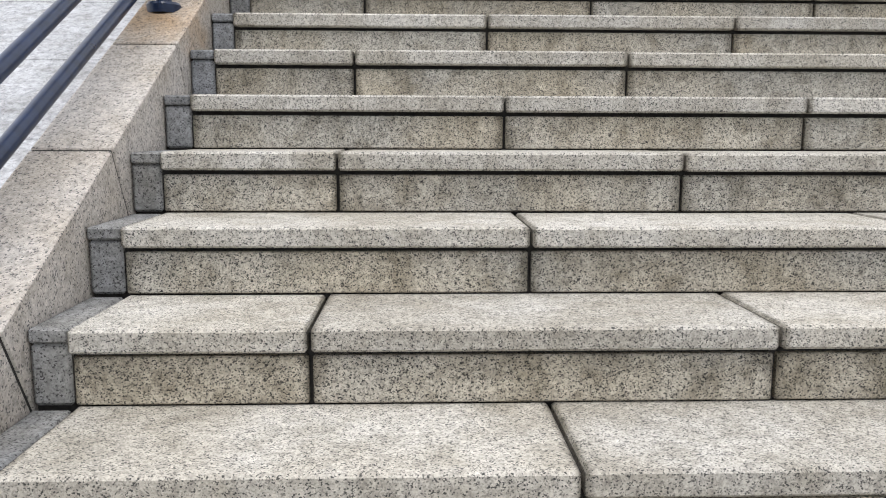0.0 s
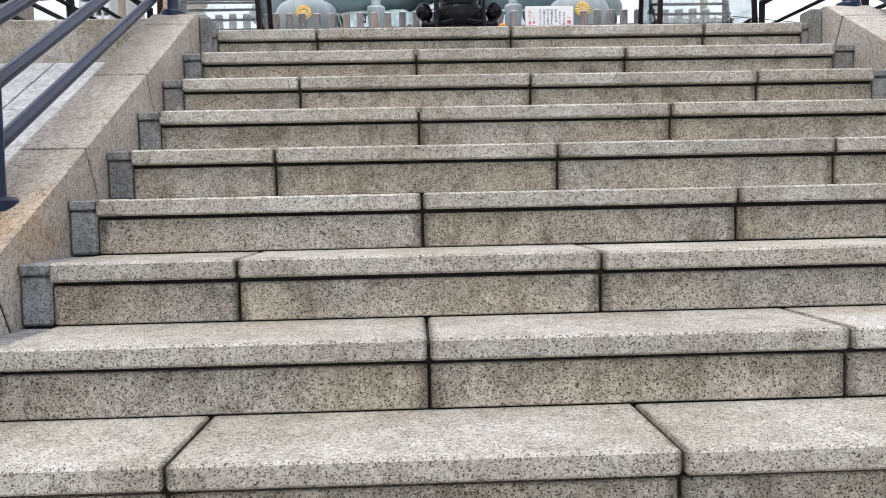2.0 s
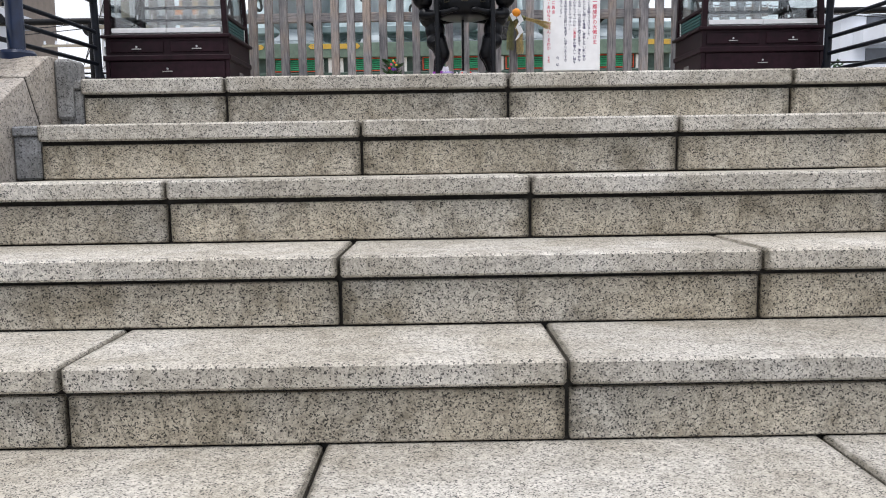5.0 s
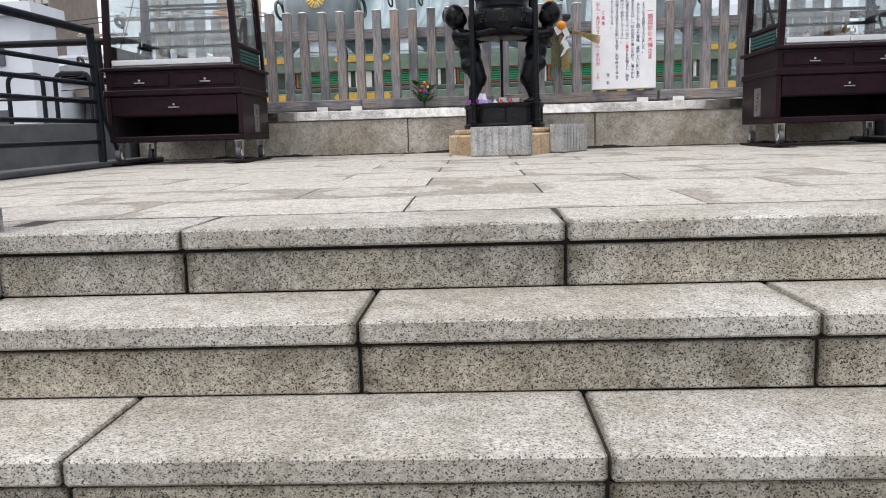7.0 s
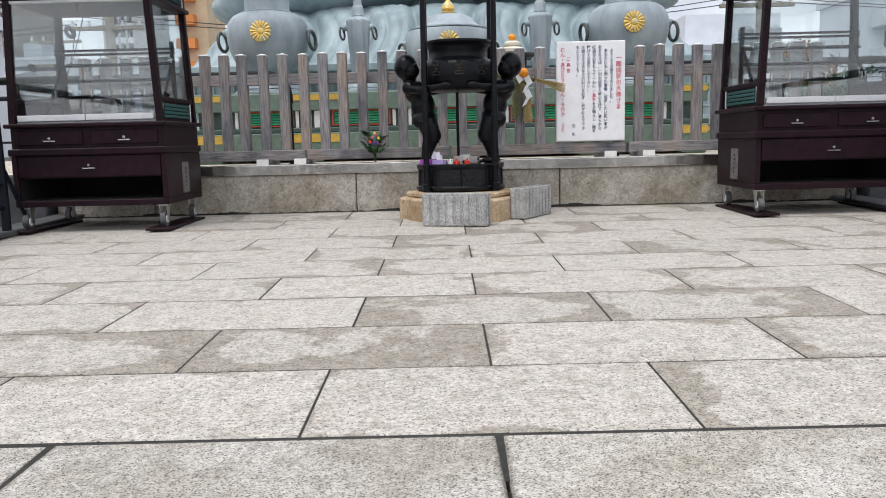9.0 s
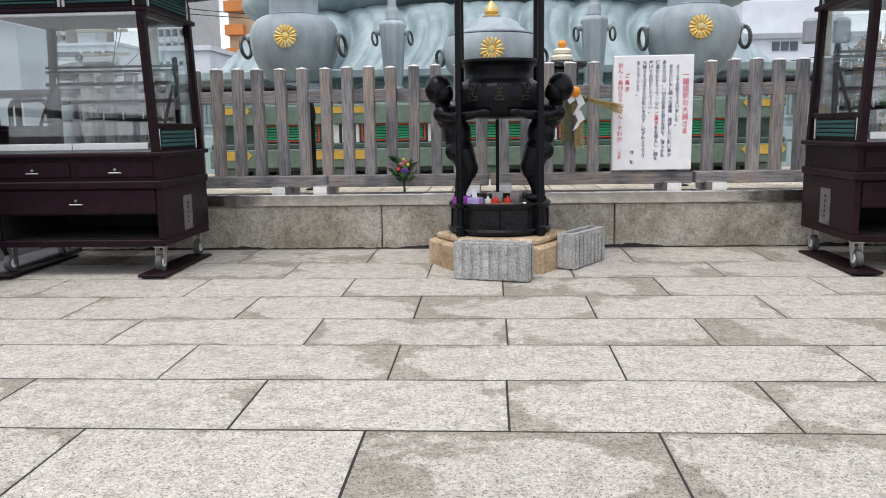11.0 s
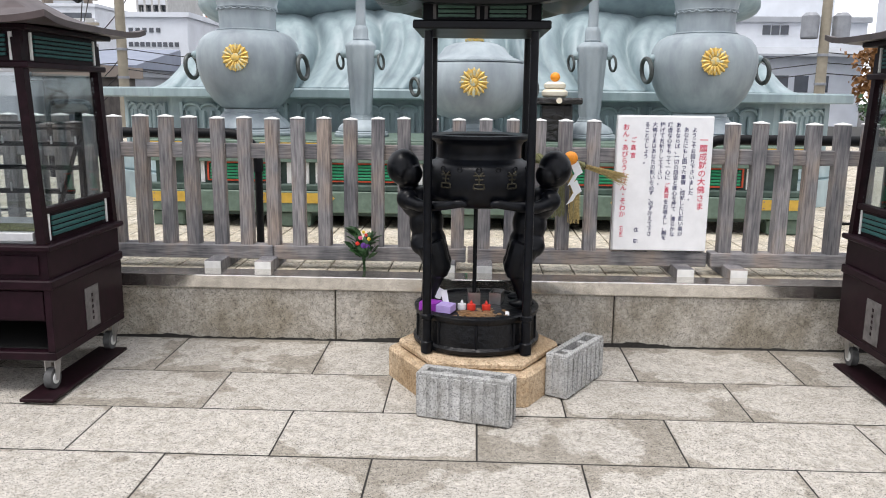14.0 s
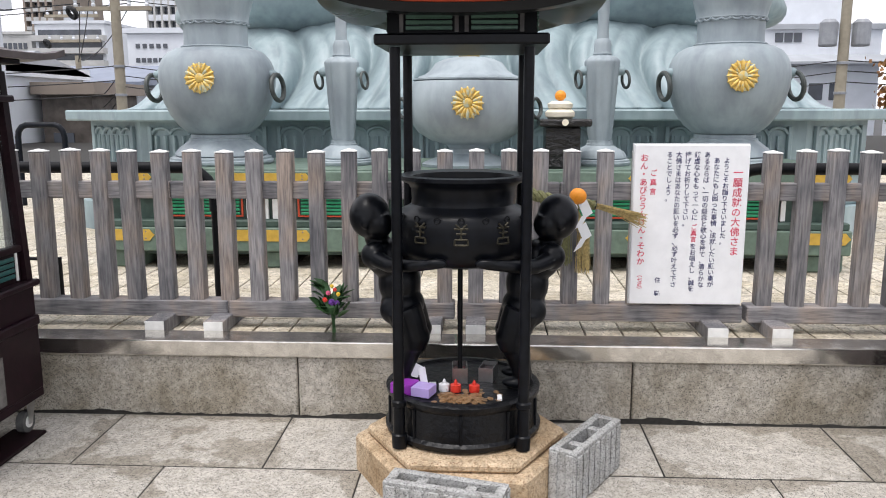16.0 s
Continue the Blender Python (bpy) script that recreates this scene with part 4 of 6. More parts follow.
# ---- sign board on the fence ----
def sign():
    t = thing("sign_board", "white notice board lettered in red and navy, hung on the fence", "sign")
    x0, x1, z0, z1, y = 1.322, 1.798, 0.466, 1.150, 8.585
    part("board", box(x0, x1, y, y + 0.022, z0, z1, 0.003), M_BOARD, t)
    part("edge_frame", box(x0 - 0.004, x1 + 0.004, y + 0.0222, y + 0.030, z0 - 0.004, z1 + 0.004), M_ALU, t)
    W, Hh = x1 - x0, z1 - z0
    cols = [  # column centre across, top, character pitch, size, colour, text
        (0.905, 0.145, 0.0640, 0.0600, M_TRED, "一願成就の大佛さま"),
        (0.800, 0.080, 0.0405, 0.0390, M_TBLUE, "ようこそお詣り下さいました。"),
        (0.715, 0.080, 0.0405, 0.0390, M_TBLUE, "あなたにもし困った事情、成就したい願い事が"),
        (0.630, 0.045, 0.0405, 0.0390, M_TBLUE, "あるならば、一切の怨念と欲心を捨て、清らかな"),
        (0.545, 0.045, 0.0405, 0.0390, M_TBLUE, "謙虚な心をもって一心に"),
        (0.545, 0.045 + 11 * 0.0405, 0.0405, 0.0390, M_TRED, "ご真言"),
        (0.545, 0.045 + 14 * 0.0405, 0.0405, 0.0390, M_TBLUE, "をお唱えし、誠を"),
        (0.465, 0.045, 0.0405, 0.0390, M_TBLUE, "捧げてお祈りして下さい。"),
        (0.385, 0.045, 0.0405, 0.0390, M_TBLUE, "大佛さまはあなたの願いを必ず、必ず叶えて下さ"),
        (0.305, 0.045, 0.0405, 0.0390, M_TBLUE, "ることでしょう。"),
        (0.245, 0.830, 0.0900, 0.0360, M_TBLUE, "住職"),
        (0.170, 0.155, 0.0600, 0.0430, M_TRED, "ご真言"),
        (0.085, 0.060, 0.0520, 0.0500, M_TRED, "おん・あびらうんけん・そわか"),
        (0.085, 0.800, 0.0330, 0.0300, M_TRED, "︵七返︶"),
    ]
    for u, v, pitch, size, mat, text in cols:
        cu = bpy.data.curves.new("lettering", 'FONT')
        cu.body = "\n".join(text)
        cu.align_x = 'CENTER'
        cu.size = size * Hh
        cu.space_line = pitch / size * 0.955
        cu.resolution_u = 2
        cu.offset = 0.0004
        ob = new("lettering", cu)
        ob.matrix_world = pose(x0 + u * W, y - 0.0012, z1 - v * Hh - size * Hh * 0.78, 90, 0, 0)
        bpy.context.view_layer.update()
        me = bpy.data.meshes.new_from_object(ob.evaluated_get(bpy.context.evaluated_depsgraph_get()))
        m = ob.matrix_world.copy()
        bpy.data.objects.remove(ob)
        me.materials.clear()
        me.materials.append(mat)
        o = new("lettering", me)
        o.matrix_world = m
        o.parent = t
    return t


sign()


# ---- offerings and small things at the burner ----
def offerings():
    FZ = 0.3525
    t = thing("offering_box", "open purple and lilac cardboard box lying on the drum", "box")
    m = pose(BX - 0.155, BY - 0.125, 0.345, 0, 0, -20)
    part("tray", merge(None, box(-0.004, 0.062, -0.036, 0.030, 0.0, 0.032, 0.001), m), M_LILAC, t, "lilac inner tray")
    part("sleeve", merge(None, box(-0.082, -0.0045, -0.034, 0.032, 0.0, 0.036, 0.001), m), M_PURPLE, t, "purple outer sleeve")
    part("paper", merge(None, box(-0.03, 0.02, 0.03, 0.032, 0.03, 0.10), m @ pose(-0.045, 0.0, 0.0, -12, 28, 20)), M_PAPER, t, "folded white leaflet")
    part("paper", merge(None, box(-0.012, 0.02, 0.03, 0.032, 0.03, 0.085), m @ pose(0.01, 0.0, 0.0, -8, -20, -15)), M_PAPER, t)
    for x, y, mat, lab in ((-0.062, -0.085, M_PAPER, "white candle light"), (-0.022, -0.090, M_REDW, "red plastic candle light"), (0.042, -0.092, M_REDW, "red plastic candle light")):
        c = thing("candle_light", lab + " standing on the drum", "candle", "candle lights", at=(BX + x, BY + y, 0.341))
        part("cup", lathe([(0.018, 0), (0.019, 0.004), (0.0185, 0.024), (0.012, 0.026)], 0, 0, None, 20), mat, c, "", True)
        part("tip", lathe([(0.006, 0.0262), (0.007, 0.032), (0.002, 0.042)], 0, 0, None, 10), mat, c, "", True)
    for x, y, h, yaw in ((-0.012, 0.03, 0.055, 4), (0.09, 0.05, 0.05, -12)):
        b = thing("incense_tin", "open grey metal tin on the drum", "tin", "open tins", at=(BX + x, BY + y, 0.341))
        b.rotation_euler = (0, 0, radians(yaw))
        bm = bmesh.new()
        for x0, x1, y0, y1 in ((-0.026, 0.026, -0.045, -0.043), (-0.026, 0.026, 0.043, 0.045), (-0.026, -0.024, -0.043, 0.043), (0.024, 0.026, -0.043, 0.043)):
            box(x0, x1, y0, y1, 0, h, 0, bm)
        box(-0.024, 0.024, -0.043, 0.043, 0, 0.006, 0, bm)
        part("body", bm, M_CHROME, b)
        part("label_card", box(-0.020, 0.020, -0.038, 0.038, h - 0.018, h - 0.016), M_TCARD, b, "dark printed card with a red patch")
    k = thing("card_box", "small black matchbox on the drum", "box", at=(BX - 0.105, BY - 0.06, 0.341))
    part("body", box(-0.018, 0.018, -0.032, 0.032, 0, 0.014, 0.001), M_SHADE_CARD, k)
    part("label_card", box(-0.012, 0.012, -0.02, 0.02, 0.0141, 0.015), M_PAPER, k)
    g = thing("lighter", "small white and black lighter on the drum", "lighter", at=(BX + 0.128, BY - 0.165, 0.341))
    part("body", box(-0.008, 0.008, -0.02, 0.02, 0, 0.012, 0.002), M_PAPER, g)
    coins = bmesh.new()
    rng = random.Random(4)
    for i in range(150):
        a, r = rng.uniform(0, 6.283), rng.gauss(0, 0.045)
        x, y = BX + 0.0 + r * math.cos(a) * 1.25, BY - 0.165 + r * math.sin(a) * 0.75
        if math.hypot(x - BX, y - BY) > 0.232:
            continue
        z = 0.341 + rng.uniform(0, 0.007)
        own = bmesh.new()
        bmesh.ops.create_cone(own, cap_ends=True, segments=10, radius1=0.0105, radius2=0.0105, depth=0.0018)
        merge(coins, own, Matrix.Translation((x, y, z)) @ Euler((rng.uniform(-0.2, 0.2), rng.uniform(-0.2, 0.2), 0)).to_matrix().to_4x4())
    tagged(part("coins", coins, M_COPPER), "heap of copper and silver coins on the drum", "coins", "", "stuff")


M_TCARD = plain("dark_red_card", (0.12, 0.02, 0.02), 0.5, 0, 90, 0.8, 0)
offerings()


def bouquet():
    t = thing("flower_bouquet", "small bunch of pink, yellow and purple flowers leaning on the fence", "flowers")
    rng = random.Random(7)
    x0, y0 = 0.045, 8.52
    stems = bmesh.new()
    for i in range(8):
        a = rng.uniform(-0.5, 0.5)
        tube([(x0 + rng.uniform(-0.008, 0.008), y0 - 0.01, 0.335), (x0 + a * 0.03, y0 + 0.005, 0.42), (x0 + a * 0.10, y0 + 0.015, 0.50 + rng.uniform(-0.02, 0.04))], 0.003, stems, 5)
    part("stems", stems, M_LEAF, t)
    for i in range(40):
        a, s = rng.uniform(-2.2, 2.2), rng.uniform(0.05, 0.09)
        c = Vector((x0 + math.sin(a) * rng.uniform(0.01, 0.05), y0 - 0.01 + rng.uniform(-0.02, 0.02), rng.uniform(0.40, 0.53)))
        own = bmesh.new()
        pr = [(0, 0, 0), (0.28, 0.35, 0.05), (0.22, 0.7, 0.02), (0, 1.0, -0.1), (-0.22, 0.7, 0.02), (-0.28, 0.35, 0.05)]
        lo = [own.verts.new(p) for p in pr]
        own.faces.new(lo)
        res = bmesh.ops.extrude_face_region(own, geom=own.faces[:])
        for v in res["geom"]:
            if isinstance(v, bmesh.types.BMVert):
                v.co.z += 0.02
        own.transform(Matrix.Translation(c) @ Euler((rng.uniform(0.4, 1.4), rng.uniform(-0.6, 0.6), -a)).to_matrix().to_4x4() @ Matrix.Scale(s, 4))
        part("leaf", own, M_LEAF, t)
    for x, z, r, mat in ((-0.015, 0.525, 0.010, M_FPINK), (0.014, 0.540, 0.008, M_REDW), (0.028, 0.52, 0.009, M_FYEL), (0.002, 0.555, 0.008, M_FYEL), (0.0, 0.485, 0.014, M_PURPLED), (0.022, 0.482, 0.011, M_PURPLED), (-0.03, 0.495, 0.010, M_REDW)):
        b = bmesh.new()
        for q in range(9):
            a = q * 0.698
            ball((x0 + x + 0.6 * r * math.cos(a), y0 - 0.045, z + 0.6 * r * math.sin(a)), (0.5 * r, 0.35 * r, 0.5 * r), b, 8, 6)
        ball((x0 + x, y0 - 0.052, z), 0.45 * r, b, 8, 6)
        part("blossom", b, mat, t)
    return t


M_PURPLED = plain("violet_petal", (0.12, 0.03, 0.25), 0.6, 0, 40, 0.1, 0)
bouquet()


def straw_rope():
    t = thing("straw_rope", "twisted straw rope ornament with an orange and white paper streamers", "ornament")
    y = 8.57
    A, B = Vector((0.84, y, 0.965)), Vector((1.16, y - 0.02, 0.90))
    for ph in (0, 2.1, 4.2):
        pts = []
        for i in range(40):
            f = i / 39
            c = A.lerp(B, f) + Vector((0, 0, -0.02 * math.sin(math.pi * f)))
            r = 0.008 + 0.010 * math.sin(math.pi * min(1, f * 1.0)) ** 0.7
            a = ph + f * 20
            pts.append(c + Vector((0.3 * r * math.cos(a), r * math.cos(a), r * math.sin(a))))
        part("strand", tube(pts, 0.012, None, 8), M_STRAWG, t, "", True)
    rng = random.Random(3)
    fan = bmesh.new()
    for i in range(60):
        s = rng.uniform(-1, 1)
        e = Vector((1.36 + rng.uniform(-0.04, 0.02), y - 0.025 + rng.uniform(-0.02, 0.02), 0.835 + 0.032 * s))
        tube([B + Vector((-0.01, rng.uniform(-0.01, 0.01), 0.011 * s)), B.lerp(e, 0.5) + Vector((0, 0, 0.004)), e], 0.0016, fan, 4)
    part("straw_tuft", fan, M_STRAW, t, "frayed pale straw end")
    part("binding", ring(B + Vector((0.0, 0, 0)), 0.016, 0.003, (1, 0, -0.2)), M_WIRE, t)
    for sx, x, z1 in ((0, 1.035, 0.63), (1, 1.115, 0.60)):
        tail = bmesh.new()
        for i in range(46):
            s, q = rng.uniform(-1, 1), rng.uniform(-1, 1)
            tube([(1.06 + 0.02 * s, y - 0.01 + 0.01 * q, 0.90), (x + 0.028 * s, y - 0.012 + 0.012 * q, 0.78), (x + 0.035 * s, y - 0.012 + 0.014 * q, z1 + rng.uniform(0, 0.03))], 0.0018, tail, 4)
        part("straw_tuft", tail, M_STRAWG if sx == 0 else M_STRAW, t)
    part("orange_fruit", ball((1.082, y - 0.055, 0.94), (0.036, 0.036, 0.034)), M_ORANGE, t, "bright orange citrus fruit", True)
    for x0, z0, count in ((1.028, 0.925, 1), (1.088, 0.905, 4)):
        bm = bmesh.new()
        x, z = x0, z0
        for k in range(count):
            d = -0.030 if k % 2 else 0.026
            yy = y - 0.064 - 0.004 * k
            prism([(x - 0.004, z), (x + 0.030, z + 0.022), (x + 0.030 + d, z - 0.034), (x - 0.004 + d, z - 0.058)], "y", yy, yy + 0.0016, bm)
            x, z = x + d * 0.55, z - 0.047
        part("paper_streamer", bm, M_PAPER, t, "folded white paper streamer")
    return t


straw_rope()


# ---- barrier pipes behind the fence ----
for sx in (-1, 1):
    t = thing("pipe_barrier", "thick black padded pipe barrier with a thin lower bar", "barrier", "pipe barriers")
    X = (lambda x: x) if sx < 0 else (lambda x: 2 * AXIS - x)
    pts = [(X(-3.6), 9.05, 1.015), (X(-0.80), 9.05, 1.015)] + [(X(-0.80 + 0.16 * math.sin(a)), 9.05, 0.855 + 0.16 * math.cos(a)) for a in (0.3, 0.6, 0.9, 1.2, 1.5708)] + [(X(-0.64), 9.05, 0.80)]
    part("top_pipe", tube(pts, 0.029, None, 14), M_BLACKM, t, "padded black top pipe", True)
    part("post", cylinder((X(-0.64), 9.05, 0.331), (X(-0.64), 9.05, 0.80), 0.022, None, 12), M_BLACKM, t, "", True)
    part("foot", lathe([(0.06, 0.331), (0.06, 0.337), (0.03, 0.343)], X(-0.64), 9.05), M_BLACKM, t)
    part("post", cylinder((X(-2.7), 9.05, 0.331), (X(-2.7), 9.05, 1.0), 0.022, None, 12), M_BLACKM, t, "", True)
    part("lower_bar", tube([(X(-3.6), 9.05, 0.56), (X(-1.46), 9.05, 0.55)], 0.009, None, 8), M_BLACKM, t)
    part("post", cylinder((X(-1.46), 9.05, 0.331), (X(-1.46), 9.05, 0.56), 0.012, None, 8), M_BLACKM, t)


# ---- black hoop rails on the plaza ----
for x in (-5.6, -4.95, -3.75, 5.0):
    t = thing("hoop_rail", "black steel hoop rail set in the plaza", "rail", "hoop rails")
    pts = [(x - 0.24, 13.0, 0.331), (x - 0.24, 13.0, 1.02)] + [(x - 0.14 - 0.10 * math.cos(a), 13.0, 1.02 + 0.12 * math.sin(a)) for a in (0.5, 1.0, 1.5)]
    pts += [(x + 0.14 + 0.10 * math.cos(a), 13.0, 1.02 + 0.12 * math.sin(a)) for a in (1.5, 1.0, 0.5)] + [(x + 0.24, 13.0, 1.02), (x + 0.24, 13.0, 0.331)]
    part("hoop", tube(pts, 0.03, None, 10), M_BLACKR, t, "", True)


# ---- green altar table ----
def altar():
    t = thing("altar_table", "faded green altar table with brass plates and louvred panels", "altar")
    x0, x1, y0, y1 = -1.40, 2.60, 9.44, 10.55
    # enlarged about the last camera eye and set back to fit the camera's view
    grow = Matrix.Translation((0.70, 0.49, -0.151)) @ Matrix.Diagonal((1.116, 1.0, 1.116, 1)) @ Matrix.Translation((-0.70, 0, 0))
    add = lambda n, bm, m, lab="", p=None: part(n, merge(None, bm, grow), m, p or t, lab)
    part("top", box(-1.67, 2.86, 10.0115, 11.06, 0.864, 0.938, 0.006), M_GREEN, t)
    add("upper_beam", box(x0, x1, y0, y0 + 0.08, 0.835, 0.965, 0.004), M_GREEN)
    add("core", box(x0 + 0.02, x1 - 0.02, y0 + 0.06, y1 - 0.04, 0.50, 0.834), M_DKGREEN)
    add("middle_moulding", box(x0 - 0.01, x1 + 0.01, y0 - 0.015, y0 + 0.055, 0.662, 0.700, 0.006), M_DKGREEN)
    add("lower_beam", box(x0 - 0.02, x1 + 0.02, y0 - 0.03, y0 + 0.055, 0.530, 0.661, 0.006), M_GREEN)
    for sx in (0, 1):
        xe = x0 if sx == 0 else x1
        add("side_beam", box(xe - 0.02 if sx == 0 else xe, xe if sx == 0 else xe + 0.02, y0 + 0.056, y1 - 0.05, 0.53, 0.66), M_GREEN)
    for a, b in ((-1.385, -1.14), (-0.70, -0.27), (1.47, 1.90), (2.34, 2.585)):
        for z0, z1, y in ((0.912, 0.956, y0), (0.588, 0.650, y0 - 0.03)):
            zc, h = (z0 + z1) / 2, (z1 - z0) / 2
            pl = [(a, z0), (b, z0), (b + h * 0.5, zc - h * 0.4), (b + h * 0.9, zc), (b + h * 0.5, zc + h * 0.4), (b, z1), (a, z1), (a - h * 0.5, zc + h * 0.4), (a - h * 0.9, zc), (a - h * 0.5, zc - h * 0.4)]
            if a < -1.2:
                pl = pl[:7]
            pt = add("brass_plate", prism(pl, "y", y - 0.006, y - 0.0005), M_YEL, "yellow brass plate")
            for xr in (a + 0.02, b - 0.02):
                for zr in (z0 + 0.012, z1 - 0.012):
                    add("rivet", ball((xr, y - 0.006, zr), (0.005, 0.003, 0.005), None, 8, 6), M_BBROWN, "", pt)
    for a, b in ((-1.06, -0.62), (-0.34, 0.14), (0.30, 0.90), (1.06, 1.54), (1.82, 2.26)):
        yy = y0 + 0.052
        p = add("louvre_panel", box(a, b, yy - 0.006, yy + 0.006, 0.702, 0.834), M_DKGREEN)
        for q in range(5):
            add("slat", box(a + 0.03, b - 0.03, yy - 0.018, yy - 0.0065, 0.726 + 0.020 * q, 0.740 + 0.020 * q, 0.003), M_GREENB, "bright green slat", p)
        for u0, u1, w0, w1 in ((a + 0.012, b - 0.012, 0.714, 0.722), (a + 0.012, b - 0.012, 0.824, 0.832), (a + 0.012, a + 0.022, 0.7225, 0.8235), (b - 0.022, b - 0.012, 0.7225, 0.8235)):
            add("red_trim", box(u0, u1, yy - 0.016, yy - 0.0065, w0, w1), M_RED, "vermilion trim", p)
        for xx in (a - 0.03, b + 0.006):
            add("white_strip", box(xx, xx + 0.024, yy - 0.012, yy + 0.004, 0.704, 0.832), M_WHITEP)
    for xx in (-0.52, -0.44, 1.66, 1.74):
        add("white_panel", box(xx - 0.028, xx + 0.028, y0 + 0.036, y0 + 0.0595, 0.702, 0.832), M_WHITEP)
    for xx in (-1.53, -0.64, 0.59, 1.82, 2.71):
        part("foot", box(xx - 0.11, xx + 0.11, 9.94, 10.24, 0.332, 0.437, 0.01), M_GREEN, t)
        part("foot", box(xx - 0.11, xx + 0.11, 10.70, 11.0, 0.332, 0.405, 0.01), M_GREEN, t)
    return t


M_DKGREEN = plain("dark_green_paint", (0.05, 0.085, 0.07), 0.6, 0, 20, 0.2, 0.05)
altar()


# ---- bronze vessels ----
PETAL = {}


def mum(t, c, r, tilt=0.0):
    m0 = Matrix.Translation(c) @ Matrix.Rotation(tilt, 4, 'X')
    disc = lathe([(0.90 * r, -0.10 * r), (0.92 * r, -0.02 * r), (0.30 * r, 0.0), (0.29 * r, 0.075 * r), (0.22 * r, 0.105 * r), (0.02 * r, 0.115 * r)], 0, 0, None, 32)
    disc.transform(m0 @ Matrix.Rotation(radians(90), 4, 'X'))
    crest = part("chrysanthemum_crest", disc, M_GOLD, t, "gilded sixteen-petal flower crest", True)
    if not PETAL:
        own = bmesh.new()
        bmesh.ops.create_uvsphere(own, u_segments=10, v_segments=7, radius=1)
        own.transform(Matrix.Translation((0, 0, 0.62 * r)) @ Matrix.Diagonal((0.118 * r, 0.10 * r, 0.38 * r, 1)))
        PETAL[0] = mesh_of("petal", own)
        PETAL[0].materials.append(M_GOLD)
        PETAL[0].shade_smooth()
    for k in range(16):
        o = new("petal", PETAL[0])
        o.matrix_world = m0 @ Matrix.Rotation(2 * math.pi * k / 16, 4, 'Y')
        o.parent = crest


def handle(t, c, sx, big, small, turn=55, lean=0):
    a = radians(turn)
    lean = lean or sx
    part("handle_lug", ball((c[0] - sx * 0.012, c[1], c[2] + big), (0.035, 0.028, 0.03), None, 10, 8), M_BRONZE, t, "", True)
    part("ring_handle", ring((c[0] + sx * 0.02, c[1], c[2]), big, small, (math.sin(a), -math.cos(a) * lean, 0.1)), M_BRONZED, t, "dark bronze ring handle", True)


M_BRONZED = plain("dark_bronze", (0.09, 0.10, 0.095), 0.5, 0.4, 30, 0.25, 0.1)


def petal_foot(t, x, y, r, z0, z1, top, label):
    """A stepped ring foot with a collar of lotus petals rising to a narrow waist."""
    h = z1 - z0
    part("foot_ring", lathe([(r * 0.97, z0), (r, z0 + 0.06 * h), (r, z0 + 0.13 * h), (r * 0.955, z0 + 0.16 * h), (r * 0.955, z0 + 0.22 * h), (r * 0.92, z0 + 0.25 * h), (r * 0.80, z0 + 0.26 * h)], x, y, None, 48), M_URN, t, "stepped base ring", True)
    part("foot", lathe([(r * 0.84, z0 + 0.262 * h), (r * 0.88, z0 + 0.30 * h), (r * 0.86, z0 + 0.38 * h), (r * 0.78, z0 + 0.55 * h), (top + (r * 0.78 - top) * 0.35, z0 + 0.72 * h), (top * 1.03, z0 + 0.80 * h), (top * 1.03, z0 + 0.86 * h), (top * 0.96, z0 + 0.88 * h), (top * 0.96, z1 - 0.0005)], x, y, None, 72, 1.0, 12, 0.045), M_URN, t, label, True)


def urn(x, front):
    t = thing("bronze_urn", "large verdigris bronze lotus urn with ring handles and gold crest", "urn", "bronze lotus urns")
    y = 10.49
    petal_foot(t, x, y, 0.345, 0.939, 1.132, 0.20, "petal-edged foot")
    part("belly", lathe([(0.175, 1.1325), (0.21, 1.145), (0.262, 1.19), (0.312, 1.26), (0.348, 1.34), (0.369, 1.42), (0.376, 1.49), (0.370, 1.555), (0.35, 1.61), (0.315, 1.652), (0.27, 1.678), (0.225, 1.688)], x, y, None, 64), M_URN, t, "", True)
    part("shoulder_ring", lathe([(0.222, 1.6885), (0.226, 1.694), (0.222, 1.70), (0.208, 1.702)], x, y, None, 48), M_URN, t, "", True)
    part("neck", lathe([(0.206, 1.7025), (0.203, 1.74), (0.206, 1.845)], x, y, None, 64), M_URN, t, "", True)
    part("mouth", lathe([(0.214, 1.8455), (0.217, 1.853), (0.214, 1.862), (0.222, 1.90), (0.25, 2.0), (0.285, 2.10), (0.34, 2.22), (0.36, 2.30), (0.30, 2.32)], x, y, None, 72, 1.0, 18, 0.012), M_URN, t, "flaring mouth with scalloped edge", True)
    for k in range(22):
        a = 2 * math.pi * k / 22
        p = [(x + 0.2165 * math.cos(a + q * 0.13), y + 0.2165 * math.sin(a + q * 0.13), 1.845 - 0.013 * (1 - q * q)) for q in (-1, -0.5, 0, 0.5, 1)]
        part("scallop", tube(p, 0.006, None, 6), M_URN, t)
    mum(t, (front, y - 0.374, 1.487), 0.098, -0.06)
    for sx in (-1, 1):
        handle(t, (x + sx * 0.392, y - 0.05, 1.435), sx, 0.084, 0.016, 77, 1 if x < AXIS else -1)
    return t


